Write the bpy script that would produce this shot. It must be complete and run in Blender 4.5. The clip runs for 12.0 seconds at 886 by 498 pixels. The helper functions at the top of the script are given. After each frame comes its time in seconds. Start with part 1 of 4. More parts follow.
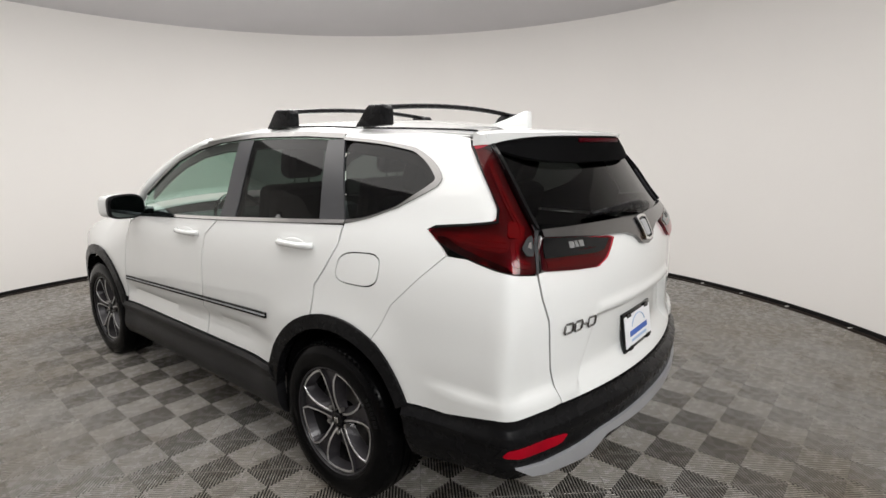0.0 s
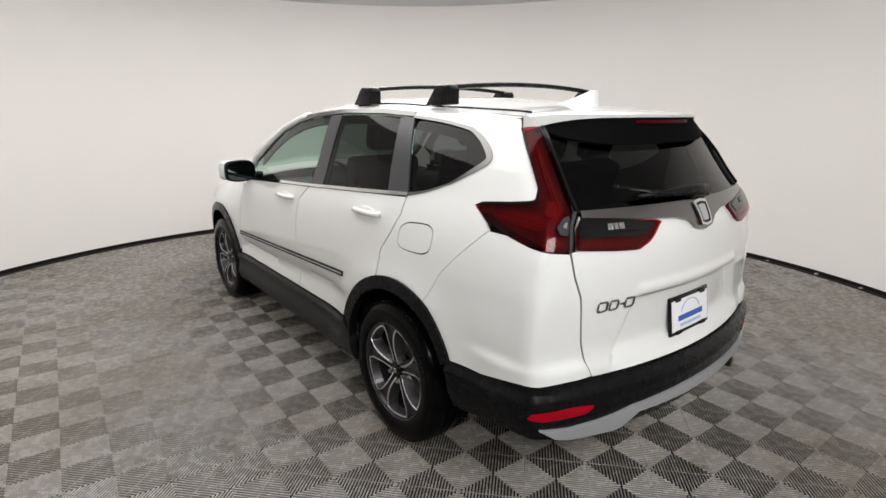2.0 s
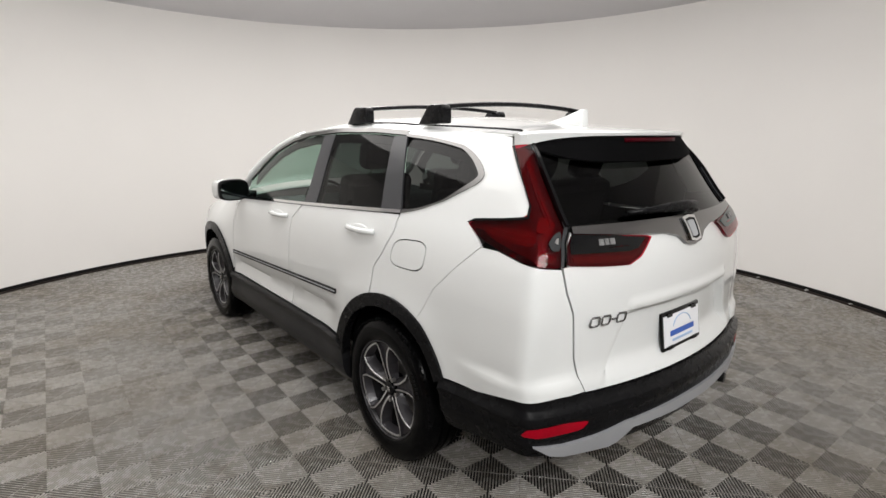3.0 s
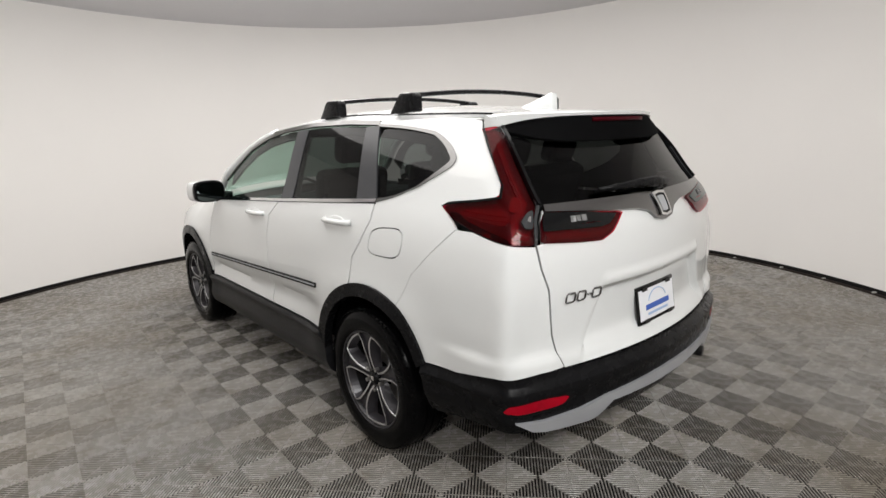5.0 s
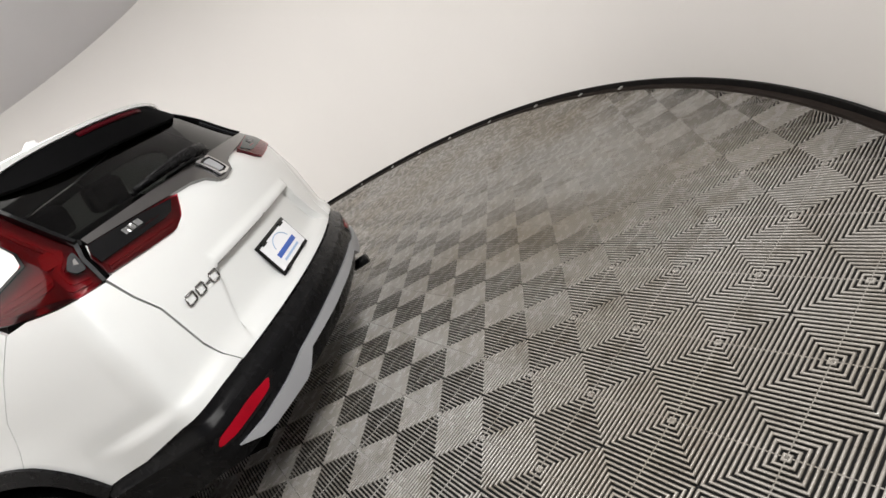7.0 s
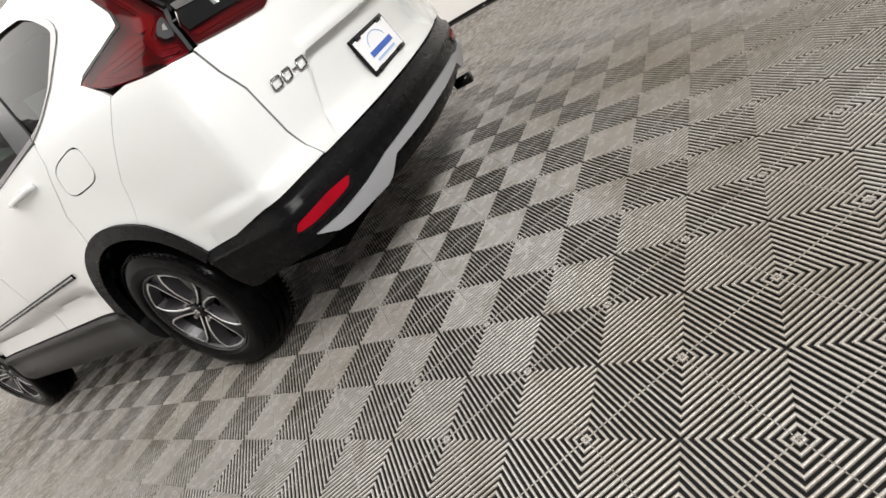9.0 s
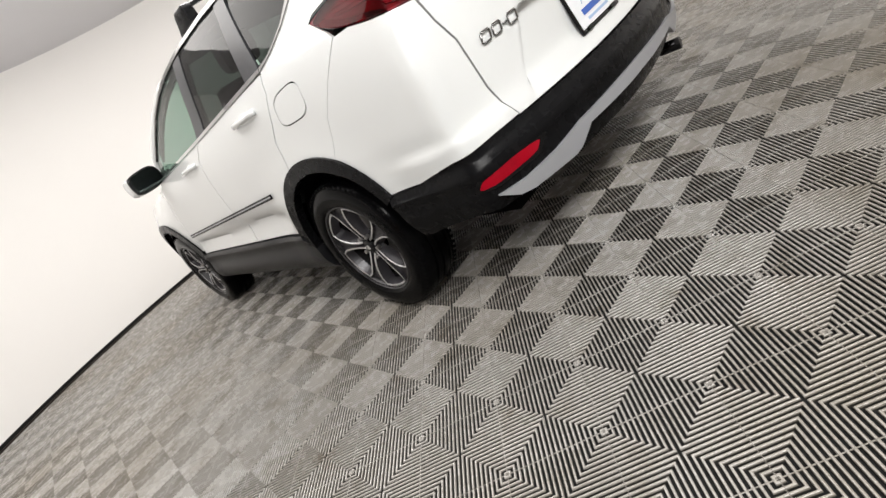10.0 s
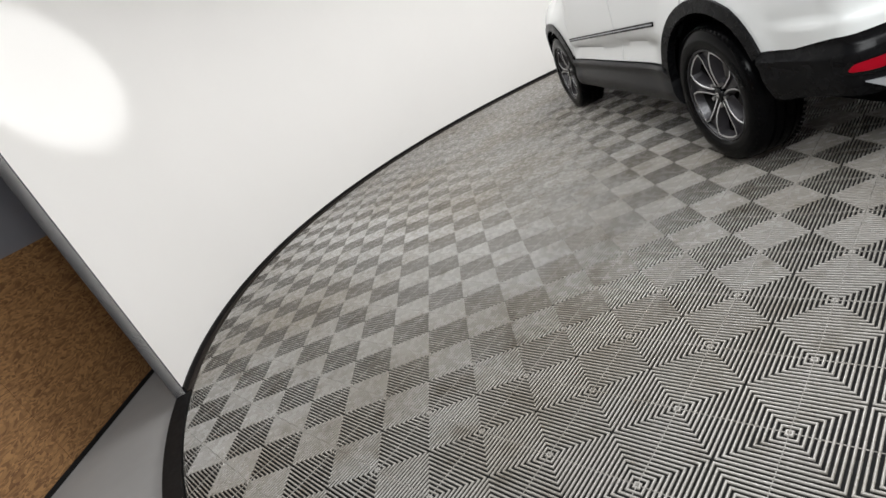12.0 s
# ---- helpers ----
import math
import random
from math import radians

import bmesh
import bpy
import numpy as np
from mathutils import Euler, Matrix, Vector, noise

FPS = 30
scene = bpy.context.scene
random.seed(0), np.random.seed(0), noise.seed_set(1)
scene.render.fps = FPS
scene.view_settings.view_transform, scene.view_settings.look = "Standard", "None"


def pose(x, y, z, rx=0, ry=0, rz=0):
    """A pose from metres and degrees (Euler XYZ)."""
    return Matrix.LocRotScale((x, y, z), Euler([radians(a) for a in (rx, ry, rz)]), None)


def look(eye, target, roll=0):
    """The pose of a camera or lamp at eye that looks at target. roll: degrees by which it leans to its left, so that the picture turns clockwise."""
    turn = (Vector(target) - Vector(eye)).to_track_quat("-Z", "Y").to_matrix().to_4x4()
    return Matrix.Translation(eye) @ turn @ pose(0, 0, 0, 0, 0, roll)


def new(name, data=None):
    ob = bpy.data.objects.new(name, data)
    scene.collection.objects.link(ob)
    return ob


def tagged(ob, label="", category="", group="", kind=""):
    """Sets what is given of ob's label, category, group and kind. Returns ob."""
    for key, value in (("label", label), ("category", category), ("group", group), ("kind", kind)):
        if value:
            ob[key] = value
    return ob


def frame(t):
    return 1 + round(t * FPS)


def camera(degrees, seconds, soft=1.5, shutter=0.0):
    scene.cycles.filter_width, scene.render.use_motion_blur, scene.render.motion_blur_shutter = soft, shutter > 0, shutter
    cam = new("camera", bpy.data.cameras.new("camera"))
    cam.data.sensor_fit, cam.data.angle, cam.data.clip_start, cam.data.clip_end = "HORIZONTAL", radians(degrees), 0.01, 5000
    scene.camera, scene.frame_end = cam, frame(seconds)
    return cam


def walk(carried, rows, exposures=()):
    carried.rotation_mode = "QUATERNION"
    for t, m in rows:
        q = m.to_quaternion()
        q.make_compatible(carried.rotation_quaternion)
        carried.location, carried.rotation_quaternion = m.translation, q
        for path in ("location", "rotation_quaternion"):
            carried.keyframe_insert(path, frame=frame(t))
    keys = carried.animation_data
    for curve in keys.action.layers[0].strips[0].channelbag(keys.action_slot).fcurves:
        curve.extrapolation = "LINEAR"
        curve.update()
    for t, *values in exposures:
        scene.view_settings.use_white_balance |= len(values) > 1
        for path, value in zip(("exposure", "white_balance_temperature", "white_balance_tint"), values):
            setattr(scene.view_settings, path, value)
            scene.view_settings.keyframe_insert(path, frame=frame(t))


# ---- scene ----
cam = camera(80.5, 12.0)
PATH = [
    (0, (-1.066, -0.257, 1.539), (0.397, 1.05, 1.154), -0.6),
    (0.5, (-1.035, -0.342, 1.558), (0.295, 1.064, 1.056), -4.1),
    (1, (-0.997, -0.447, 1.574), (0.276, 1.007, 1.057), -1.4),
    (1.5, (-0.979, -0.502, 1.571), (0.182, 1.048, 1.073), 0.4),
    (2, (-0.998, -0.532, 1.592), (0.141, 1.034, 1.09), 0.0),
    (2.5, (-1.0, -0.532, 1.588), (0.161, 1.039, 1.155), -0.2),
    (3, (-1.005, -0.546, 1.584), (0.164, 1.019, 1.154), -0.1),
    (5, (-0.996, -0.591, 1.523), (0.219, 0.939, 1.094), -2.4),
    (5.5, (-1.059, -0.603, 1.39), (0.326, 0.768, 0.939), -16.8),
    (6, (-0.952, -0.653, 1.265), (0.698, 0.246, 0.58), -25.9),
    (6.5, (-0.921, -0.734, 1.209), (0.831, -0.096, 0.487), -31.4),
    (7, (-0.848, -0.773, 1.177), (0.899, -0.109, 0.464), -37.1),
    (7.5, (-0.811, -0.762, 1.099), (0.756, 0.154, 0.26), -41.0),
    (7.7, (-0.845, -0.715, 1.105), (0.6, 0.277, 0.169), -44.1),
    (9.3, (-0.78, -0.747, 0.976), (0.487, 0.533, 0.107), -35.8),
    (9.5, (-0.784, -0.701, 1.0), (0.423, 0.648, 0.149), -34.7),
    (10, (-0.802, -0.63, 1.066), (0.179, 0.952, 0.334), -34.6),
    (10.5, (-0.806, -0.615, 1.099), (-0.216, 1.201, 0.506), -36.0),
    (11, (-0.846, -0.796, 1.195), (-0.747, 1.115, 0.615), -36.0),
    (11.5, (-1.064, -0.982, 1.249), (-1.228, 0.942, 0.728), -24.9),
    (12, (-1.047, -1.229, 1.208), (-1.306, 0.626, 0.508), -25.8),
]
EXPOSURES = [(0.0, 0.49, 6450, 10), (5.0, 0.45, 6450, 10), (6.5, 0.64, 6500, 10), (9.5, 0.90, 6500, 10), (10.0, 0.86, 6500, 10), (11.0, 0.62, 6350, 9), (11.5, 0.50, 6200, 8), (12.0, 0.66, 6200, 8)]
walk(cam, [(t, look(eye, target, roll)) for t, eye, target, roll in PATH], EXPOSURES)

# ---- world, lamps ----
ROOM, RADIUS, HEIGHT = Vector((0.94, 2.71, 0.0)), 4.34, 3.07
world = bpy.data.worlds.new("world")
scene.world = world
world.use_nodes = True
world.node_tree.nodes["Background"].inputs[0].default_value = (0.8, 0.85, 1.0, 1)
world.node_tree.nodes["Background"].inputs[1].default_value = 0.02


def lamp(name, kind, where, target, power, colour=(1, 1, 1), **more):
    data = bpy.data.lights.new(name, kind)
    data.energy, data.color = power, colour
    ob = new(name, data)
    ob.matrix_world = look(where, target)
    return data


main = lamp("ceiling_softlight", "AREA", (0.90, 2.9, 2.98), (0.90, 2.9001, 0), 100, (1.0, 0.965, 0.925))
main.shape, main.size = "DISK", 4.8
# Unseen fill lamp, added to brighten the upper walls evenly.
wall_fill = lamp("wall_fill_light", "POINT", (0.9, 2.9, 2.55), (0.9, 2.9001, 0), 78, (1.0, 0.975, 0.945))
wall_fill.shadow_soft_size = 0.40
side = lamp("entrance_light", "AREA", (-0.2, -1.5, 2.95), (0.5, 0.6, 0.3), 92, (1.0, 0.985, 0.96))
side.shape, side.size, side.size_y = "RECTANGLE", 1.8, 1.2
# Added lamp, out of view: lifts the boards and concrete outside the entrance.
outer = lamp("outside_fill_light", "AREA", (-2.7, -2.6, 3.5), (-2.7, -2.5999, 0), 95, (1.0, 0.98, 0.95))
outer.shape, outer.size, outer.size_y = "RECTANGLE", 1.5, 0.6
spot = lamp("wall_spot", "SPOT", (0.3, -1.9, 2.3), (-3.4, 2.30, 2.0), 500, (1.0, 0.98, 0.95))
spot.spot_size, spot.spot_blend, spot.shadow_soft_size = radians(11.5), 0.45, 0.04
# ---- materials ----
def mat(name, colour, rough=0.5, metal=0.0, vary=0.0, scale=8.0, bump=0.0, bump_scale=60.0, coat=0.0, spec=0.5, rough_vary=0.0, per_object=0.0):
    """A surface with large stains (vary), fine relief (bump) and uneven gloss (rough_vary)."""
    m = bpy.data.materials.new(name)
    m.use_nodes = True
    nt = m.node_tree
    b = nt.nodes["Principled BSDF"]
    b.inputs["Base Color"].default_value = (*colour, 1)
    b.inputs["Roughness"].default_value = rough
    b.inputs["Metallic"].default_value = metal
    b.inputs["Coat Weight"].default_value = coat
    b.inputs["Coat Roughness"].default_value = 0.04
    b.inputs["Specular IOR Level"].default_value = spec
    co = nt.nodes.new("ShaderNodeTexCoord").outputs["Object"]

    def noise_node(s, detail=4):
        n = nt.nodes.new("ShaderNodeTexNoise")
        n.inputs["Scale"].default_value, n.inputs["Detail"].default_value = s, detail
        nt.links.new(co, n.inputs["Vector"])
        return n.outputs["Fac"]

    if vary or per_object:
        mixed = nt.nodes.new("ShaderNodeHueSaturation")
        mixed.inputs["Color"].default_value = (*colour, 1)
        value = nt.nodes.new("ShaderNodeMath")
        value.operation = "MULTIPLY_ADD"
        value.inputs[1].default_value, value.inputs[2].default_value = 2 * vary, 1 - vary
        nt.links.new(noise_node(scale), value.inputs[0])
        out = value.outputs[0]
        if per_object:
            info = nt.nodes.new("ShaderNodeObjectInfo")
            more = nt.nodes.new("ShaderNodeMath")
            more.operation = "MULTIPLY_ADD"
            more.inputs[1].default_value, more.inputs[2].default_value = 2 * per_object, -per_object
            nt.links.new(info.outputs["Random"], more.inputs[0])
            add = nt.nodes.new("ShaderNodeMath")
            nt.links.new(out, add.inputs[0])
            nt.links.new(more.outputs[0], add.inputs[1])
            out = add.outputs[0]
        nt.links.new(out, mixed.inputs["Value"])
        nt.links.new(mixed.outputs[0], b.inputs["Base Color"])
    if rough_vary:
        r = nt.nodes.new("ShaderNodeMath")
        r.operation = "MULTIPLY_ADD"
        r.inputs[1].default_value, r.inputs[2].default_value = 2 * rough_vary, rough - rough_vary
        nt.links.new(noise_node(scale * 2.3), r.inputs[0])
        nt.links.new(r.outputs[0], b.inputs["Roughness"])
    if bump:
        bm_node = nt.nodes.new("ShaderNodeBump")
        bm_node.inputs["Strength"].default_value, bm_node.inputs["Distance"].default_value = bump, 0.002
        nt.links.new(noise_node(bump_scale, 6), bm_node.inputs["Height"])
        nt.links.new(bm_node.outputs[0], b.inputs["Normal"])
    return m


WALL = mat("white_wall", (0.84, 0.82, 0.795), 0.55, vary=0.03, scale=0.8, bump=0.05, bump_scale=200, rough_vary=0.05)
CEIL = mat("ceiling_fabric", (0.70, 0.69, 0.71), 0.8, vary=0.03, scale=1.5)
TILE = mat("grey_plastic_tile", (0.205, 0.20, 0.193), 0.27, rough_vary=0.08, spec=1.0)


def floor_dirt(m):
    """Brownish tread dirt and paler scuffs that run on from tile to tile."""
    nt = m.node_tree
    b = nt.nodes["Principled BSDF"]
    place = nt.nodes.new("ShaderNodeNewGeometry").outputs["Position"]

    def patches(scale, low, high, detail=5):
        n, r = nt.nodes.new("ShaderNodeTexNoise"), nt.nodes.new("ShaderNodeMapRange")
        n.inputs["Scale"].default_value, n.inputs["Detail"].default_value = scale, detail
        r.inputs["From Min"].default_value, r.inputs["From Max"].default_value = low, high
        nt.links.new(place, n.inputs["Vector"])
        nt.links.new(n.outputs["Fac"], r.inputs["Value"])
        return r.outputs[0]

    def over(base, colour, factor):
        mx = nt.nodes.new("ShaderNodeMix")
        mx.data_type = "RGBA"
        mx.inputs[7].default_value = (*colour, 1)
        if isinstance(base, tuple):
            mx.inputs[6].default_value = (*base, 1)
        else:
            nt.links.new(base, mx.inputs[6])
        nt.links.new(factor, mx.inputs[0])
        return mx.outputs[2]

    info = nt.nodes.new("ShaderNodeObjectInfo")
    c = over((0.265, 0.252, 0.232), (0.295, 0.280, 0.258), info.outputs["Random"])
    c = over(c, (0.195, 0.168, 0.130), patches(0.9, 0.45, 0.75))
    c = over(c, (0.150, 0.130, 0.103), patches(7.0, 0.54, 0.78, 8))
    nt.links.new(c, b.inputs["Base Color"])


floor_dirt(TILE)
# Rib flanks below the beads: groove shade put into the colour.
GROOVE_SHADE = mat("tile_groove_shade", (0.043, 0.039, 0.034), 0.6, spec=0.3, vary=0.3, scale=20)
# Base under the ribs, blackened to stand for shade deep in the gaps.
PIT = mat("underfloor_shade_black", (0.004, 0.004, 0.004), 0.9, vary=0.3, scale=12)
RUBBER_EDGE = mat("black_edge_strip", (0.009, 0.0085, 0.0085), 0.5, spec=0.15, vary=0.3, scale=15, rough_vary=0.1)
EDGE_BROWN = mat("dark_brown_edge_strip", (0.024, 0.018, 0.015), 0.55, spec=0.2, vary=0.3, scale=12)
WHITE_CLIP = mat("scuffed_white_plastic", (0.45, 0.44, 0.42), 0.5, vary=0.4, scale=60)
CONCRETE = mat("grey_concrete", (0.24, 0.235, 0.23), 0.6, vary=0.15, scale=3, bump=0.15, bump_scale=80, rough_vary=0.1)
GREY_PAINT = mat("grey_painted_board", (0.20, 0.20, 0.22), 0.6, vary=0.08, scale=4)
EDGE_STEEL = mat("dark_edge_profile", (0.022, 0.020, 0.028), 0.45, spec=0.12, vary=0.15, scale=8)


def strand_board():
    """Pressed wood strands: stretched cells in ambers and browns."""
    m = mat("strand_board", (0.3, 0.17, 0.07), 0.6)
    nt = m.node_tree
    b = nt.nodes["Principled BSDF"]
    co = nt.nodes.new("ShaderNodeTexCoord").outputs["Object"]
    cells = nt.nodes.new("ShaderNodeTexVoronoi")
    cells.inputs["Scale"].default_value = 85
    squeeze = nt.nodes.new("ShaderNodeMapping")
    squeeze.inputs["Scale"].default_value = (1, 0.45, 1.3)
    bend = nt.nodes.new("ShaderNodeTexNoise")
    bend.inputs["Scale"].default_value = 9
    nt.links.new(co, squeeze.inputs["Vector"])
    nt.links.new(squeeze.outputs[0], bend.inputs["Vector"])
    mixed = nt.nodes.new("ShaderNodeVectorMath")
    mixed.operation = "MULTIPLY_ADD"
    mixed.inputs[1].default_value = (0.12, 0.12, 0.12)
    nt.links.new(bend.outputs["Color"], mixed.inputs[0])
    nt.links.new(squeeze.outputs[0], mixed.inputs[2])
    nt.links.new(mixed.outputs[0], cells.inputs["Vector"])
    ramp = nt.nodes.new("ShaderNodeValToRGB")
    ramp.color_ramp.elements[0].color = (0.13, 0.06, 0.022, 1)
    ramp.color_ramp.elements[1].color = (0.36, 0.195, 0.075, 1)
    split = nt.nodes.new("ShaderNodeSeparateColor")
    nt.links.new(cells.outputs["Color"], split.inputs[0])
    nt.links.new(split.outputs[0], ramp.inputs[0])
    nt.links.new(ramp.outputs[0], b.inputs["Base Color"])
    relief = nt.nodes.new("ShaderNodeBump")
    relief.inputs["Strength"].default_value, relief.inputs["Distance"].default_value = 0.4, 0.003
    nt.links.new(split.outputs[1], relief.inputs["Height"])
    nt.links.new(relief.outputs[0], b.inputs["Normal"])
    return m


STRAND = strand_board()
# ---- meshes ----
def part(name, bm, material, parent=None, label="", smooth=True):
    """Links a bmesh as one mesh object, under a thing or a part."""
    me = bpy.data.meshes.new(name)
    bm.normal_update()
    bm.to_mesh(me)
    bm.free()
    return link(name, me, material, parent, label, smooth)


def link(name, me, material, parent=None, label="", smooth=True):
    for m in material if isinstance(material, (list, tuple)) else [material]:
        if m:
            me.materials.append(m)
    me.polygons.foreach_set("use_smooth", [smooth] * len(me.polygons))
    ob = new(name, me)
    ob.parent = parent
    if label:
        ob["label"] = label
    return ob


def from_lists(name, verts, faces, material, parent=None, label="", smooth=True):
    me = bpy.data.meshes.new(name)
    me.from_pydata([tuple(v) for v in verts], [], faces)
    me.update()
    return link(name, me, material, parent, label, smooth)


def box(bm, x0, x1, y0, y1, z0, z1, bevel=0.0, m=None, segments=2):
    made = bmesh.ops.create_cube(bm, size=1, matrix=Matrix.LocRotScale(((x0 + x1) / 2, (y0 + y1) / 2, (z0 + z1) / 2), None, (x1 - x0, y1 - y0, z1 - z0)))
    vs = made["verts"]
    if bevel:
        es = list({e for v in vs for e in v.link_edges})
        made = bmesh.ops.bevel(bm, geom=es, offset=bevel, segments=segments, affect="EDGES", profile=0.5)
        vs = list({v for f in made["faces"] for v in f.verts} | {v for v in vs if v.is_valid})
    if m:
        bmesh.ops.transform(bm, matrix=m, verts=vs)
    return vs


def boxed(name, dims, material, parent=None, label="", bevel=0.0, m=None):
    bm = bmesh.new()
    box(bm, *dims, bevel, m)
    return part(name, bm, material, parent, label, smooth=False)


def ring_wall(name, r0, r1, z0, z1, a0, a1, material, steps=160, label=""):
    """A curved wall with thickness, from angle a0 to a1 (degrees) round the middle of the room."""
    verts, faces = [], []
    for k in range(steps + 1):
        a = radians(a0 + (a1 - a0) * k / steps)
        for r, z in ((r0, z0), (r1, z0), (r1, z1), (r0, z1)):
            verts.append((ROOM.x + r * math.cos(a), ROOM.y + r * math.sin(a), z))
        if k:
            p, q = 4 * (k - 1), 4 * k
            faces += [(p + i, q + i, q + (i + 1) % 4, p + (i + 1) % 4) for i in range(4)]
    if a1 - a0 < 359.9:
        faces += [(3, 2, 1, 0), tuple(4 * steps + i for i in range(4))]
    ob = from_lists(name, verts, faces, material, smooth=True)
    ob.data.set_sharp_from_angle(angle=radians(40))
    return tagged(ob, label, kind="structure")


# ---- the room ----
OPEN_A, OPEN_B = 197.6, 264.0
ring_wall("wall_round", RADIUS, RADIUS + 0.06, 0.0, HEIGHT + 0.1, OPEN_B - 360, OPEN_A, WALL, label="smooth white curved wall of the photo booth")
skirting = ring_wall("baseboard", RADIUS - 0.012, RADIUS - 0.002, 0.0, 0.05, OPEN_B - 359.9, OPEN_A - 0.1, RUBBER_EDGE, label="black rubber skirting along the curved wall")
ring_wall("trim_floor", RADIUS - 0.040, RADIUS - 0.0135, -0.004, 0.016, OPEN_B - 359.9, OPEN_A - 0.1, EDGE_BROWN, label="dark brown edging strip at the foot of the wall")
ring_wall("trim", RADIUS - 0.035, RADIUS + 0.055, -0.034, 0.012, OPEN_A + 0.05, OPEN_B - 0.05, RUBBER_EDGE, 60, label="black edging strip at the floor's rim")

bm = bmesh.new()
bmesh.ops.create_circle(bm, cap_ends=True, segments=160, radius=RADIUS + 0.06, matrix=Matrix.Translation((ROOM.x, ROOM.y, HEIGHT)))
tagged(part("ceiling", bm, CEIL, smooth=False), "flat pale grey fabric ceiling", kind="structure")

# ---- outside the entrance ----
a = radians(OPEN_A)
edge = Vector((ROOM.x + (RADIUS + 0.03) * math.cos(a), ROOM.y + (RADIUS + 0.03) * math.sin(a), 0))
tagged(boxed("trim_entrance", (-0.032, 0.030, -0.010, 0.0, 0.0, HEIGHT), EDGE_STEEL, m=Matrix.Translation(edge) @ Matrix.Rotation(a, 4, "Z")), "dark metal edge profile at the entrance", kind="structure")
tagged(boxed("ground", (-6.0, 6.5, -7.0, 8.5, -0.20, -0.036), CONCRETE), "bare grey concrete floor", kind="structure")
tagged(boxed("wall_west", (-3.98, -3.86, -7.0, 8.0, -0.036, 3.6), GREY_PAINT), "plain grey painted wall", kind="structure")
tagged(boxed("wall_south", (-3.86, 6.5, -7.0, -6.9, -0.036, 3.6), GREY_PAINT), "plain grey painted wall", kind="structure")
tagged(boxed("wall_east", (6.4, 6.5, -6.9, 8.0, -0.036, 3.6), GREY_PAINT), "plain grey painted wall", kind="structure")
tagged(boxed("ceiling_outer", (-3.98, 6.5, -7.0, 8.5, 3.6, 3.7), GREY_PAINT), "plain grey ceiling", kind="structure")
# Added black strip: the dark gap under the boards, its shade as colour.
tagged(boxed("baseboard_outer", (-3.86, -3.832, -6.9, 3.6, -0.036, -0.008), RUBBER_EDGE), "black strip drawn in place of the shaded gap under the boards", kind="structure")
for k in range(4):
    y1 = 3.6 - 2.44 * k
    board = boxed("strand_board", (-3.86, -3.842, y1 - 2.436, y1, -0.008, 1.14), STRAND)
    tagged(board, "amber strand board panel fixed to the grey wall", "wall board", "strand boards along the wall")

for k in range(22):
    a = radians(-62 + 7.4 * k + 1.3 * math.sin(5.1 * k))
    boxed("clip", (RADIUS - 0.045, RADIUS - 0.0125, -0.010, 0.010, 0.016, 0.026 + 0.004 * math.sin(3.3 * k)), WHITE_CLIP, skirting, "", 0.002, Matrix.Translation(ROOM) @ Matrix.Rotation(a, 4, "Z"))
from mathutils import geometry

PAINT = mat("pearl_white_paint", (0.68, 0.695, 0.69), 0.35, coat=1.0, vary=0.015, scale=2)
BLACK_TRIM = mat("black_grained_plastic", (0.0055, 0.0055, 0.0061), 0.27, spec=0.10, vary=0.2, scale=9, bump=0.08, bump_scale=900, rough_vary=0.06)
SILL_TRIM = mat("dark_grey_sill_plastic", (0.009, 0.009, 0.010), 0.36, spec=0.22, vary=0.2, scale=9, bump=0.25, bump_scale=900, rough_vary=0.06)
GLOSS_BLACK = mat("gloss_black_plastic", (0.004, 0.004, 0.0045), 0.12, spec=0.22, vary=0.1, scale=6)
DARK = mat("dark_underbody", (0.0025, 0.0025, 0.0028), 0.9, spec=0.05, vary=0.3, scale=10)
CHROME = mat("satin_chrome", (0.23, 0.227, 0.224), 0.24, metal=1.0, rough_vary=0.04, scale=20)
BRIGHT = mat("mirror_chrome", (0.80, 0.80, 0.80), 0.07, metal=1.0, rough_vary=0.02, scale=20)
SILVER = mat("silver_painted_plastic", (0.40, 0.41, 0.43), 0.35, metal=0.35, vary=0.04, scale=6)
MACHINED = mat("machined_alloy", (0.72, 0.72, 0.73), 0.36, metal=1.0, rough_vary=0.08, scale=30)
ALLOY = mat("dark_grey_alloy", (0.030, 0.028, 0.032), 0.30, metal=0.2, vary=0.1, scale=14)
RUBBER = mat("tyre_rubber", (0.0022, 0.0022, 0.0025), 0.17, spec=0.07, vary=0.25, scale=16, bump=0.1, bump_scale=300, rough_vary=0.12)
SEAT = mat("dark_grey_seat_cloth", (0.035, 0.035, 0.038), 0.9, vary=0.15, scale=20, bump=0.4, bump_scale=500)
LINING = mat("grey_cabin_lining", (0.20, 0.195, 0.185), 0.9, vary=0.08, scale=6)
LINING_DARK = mat("dark_cabin_lining", (0.05, 0.049, 0.047), 0.85, vary=0.1, scale=8)
LAMP_BASE = mat("red_lamp_reflector", (0.042, 0.0008, 0.005), 0.30, metal=0.3, vary=0.6, scale=14)
SMOKED = mat("smoked_lamp_plastic", (0.035, 0.036, 0.038), 0.08, spec=0.4, vary=0.3, scale=30)
LENS_DARK = mat("dark_red_lamp_lens", (0.006, 0.0008, 0.0012), 0.06, spec=0.3, vary=0.2, scale=9)
LENS_HIGH = mat("dull_red_brake_lens", (0.045, 0.001, 0.004), 0.45, spec=0.05, vary=0.2, scale=20)
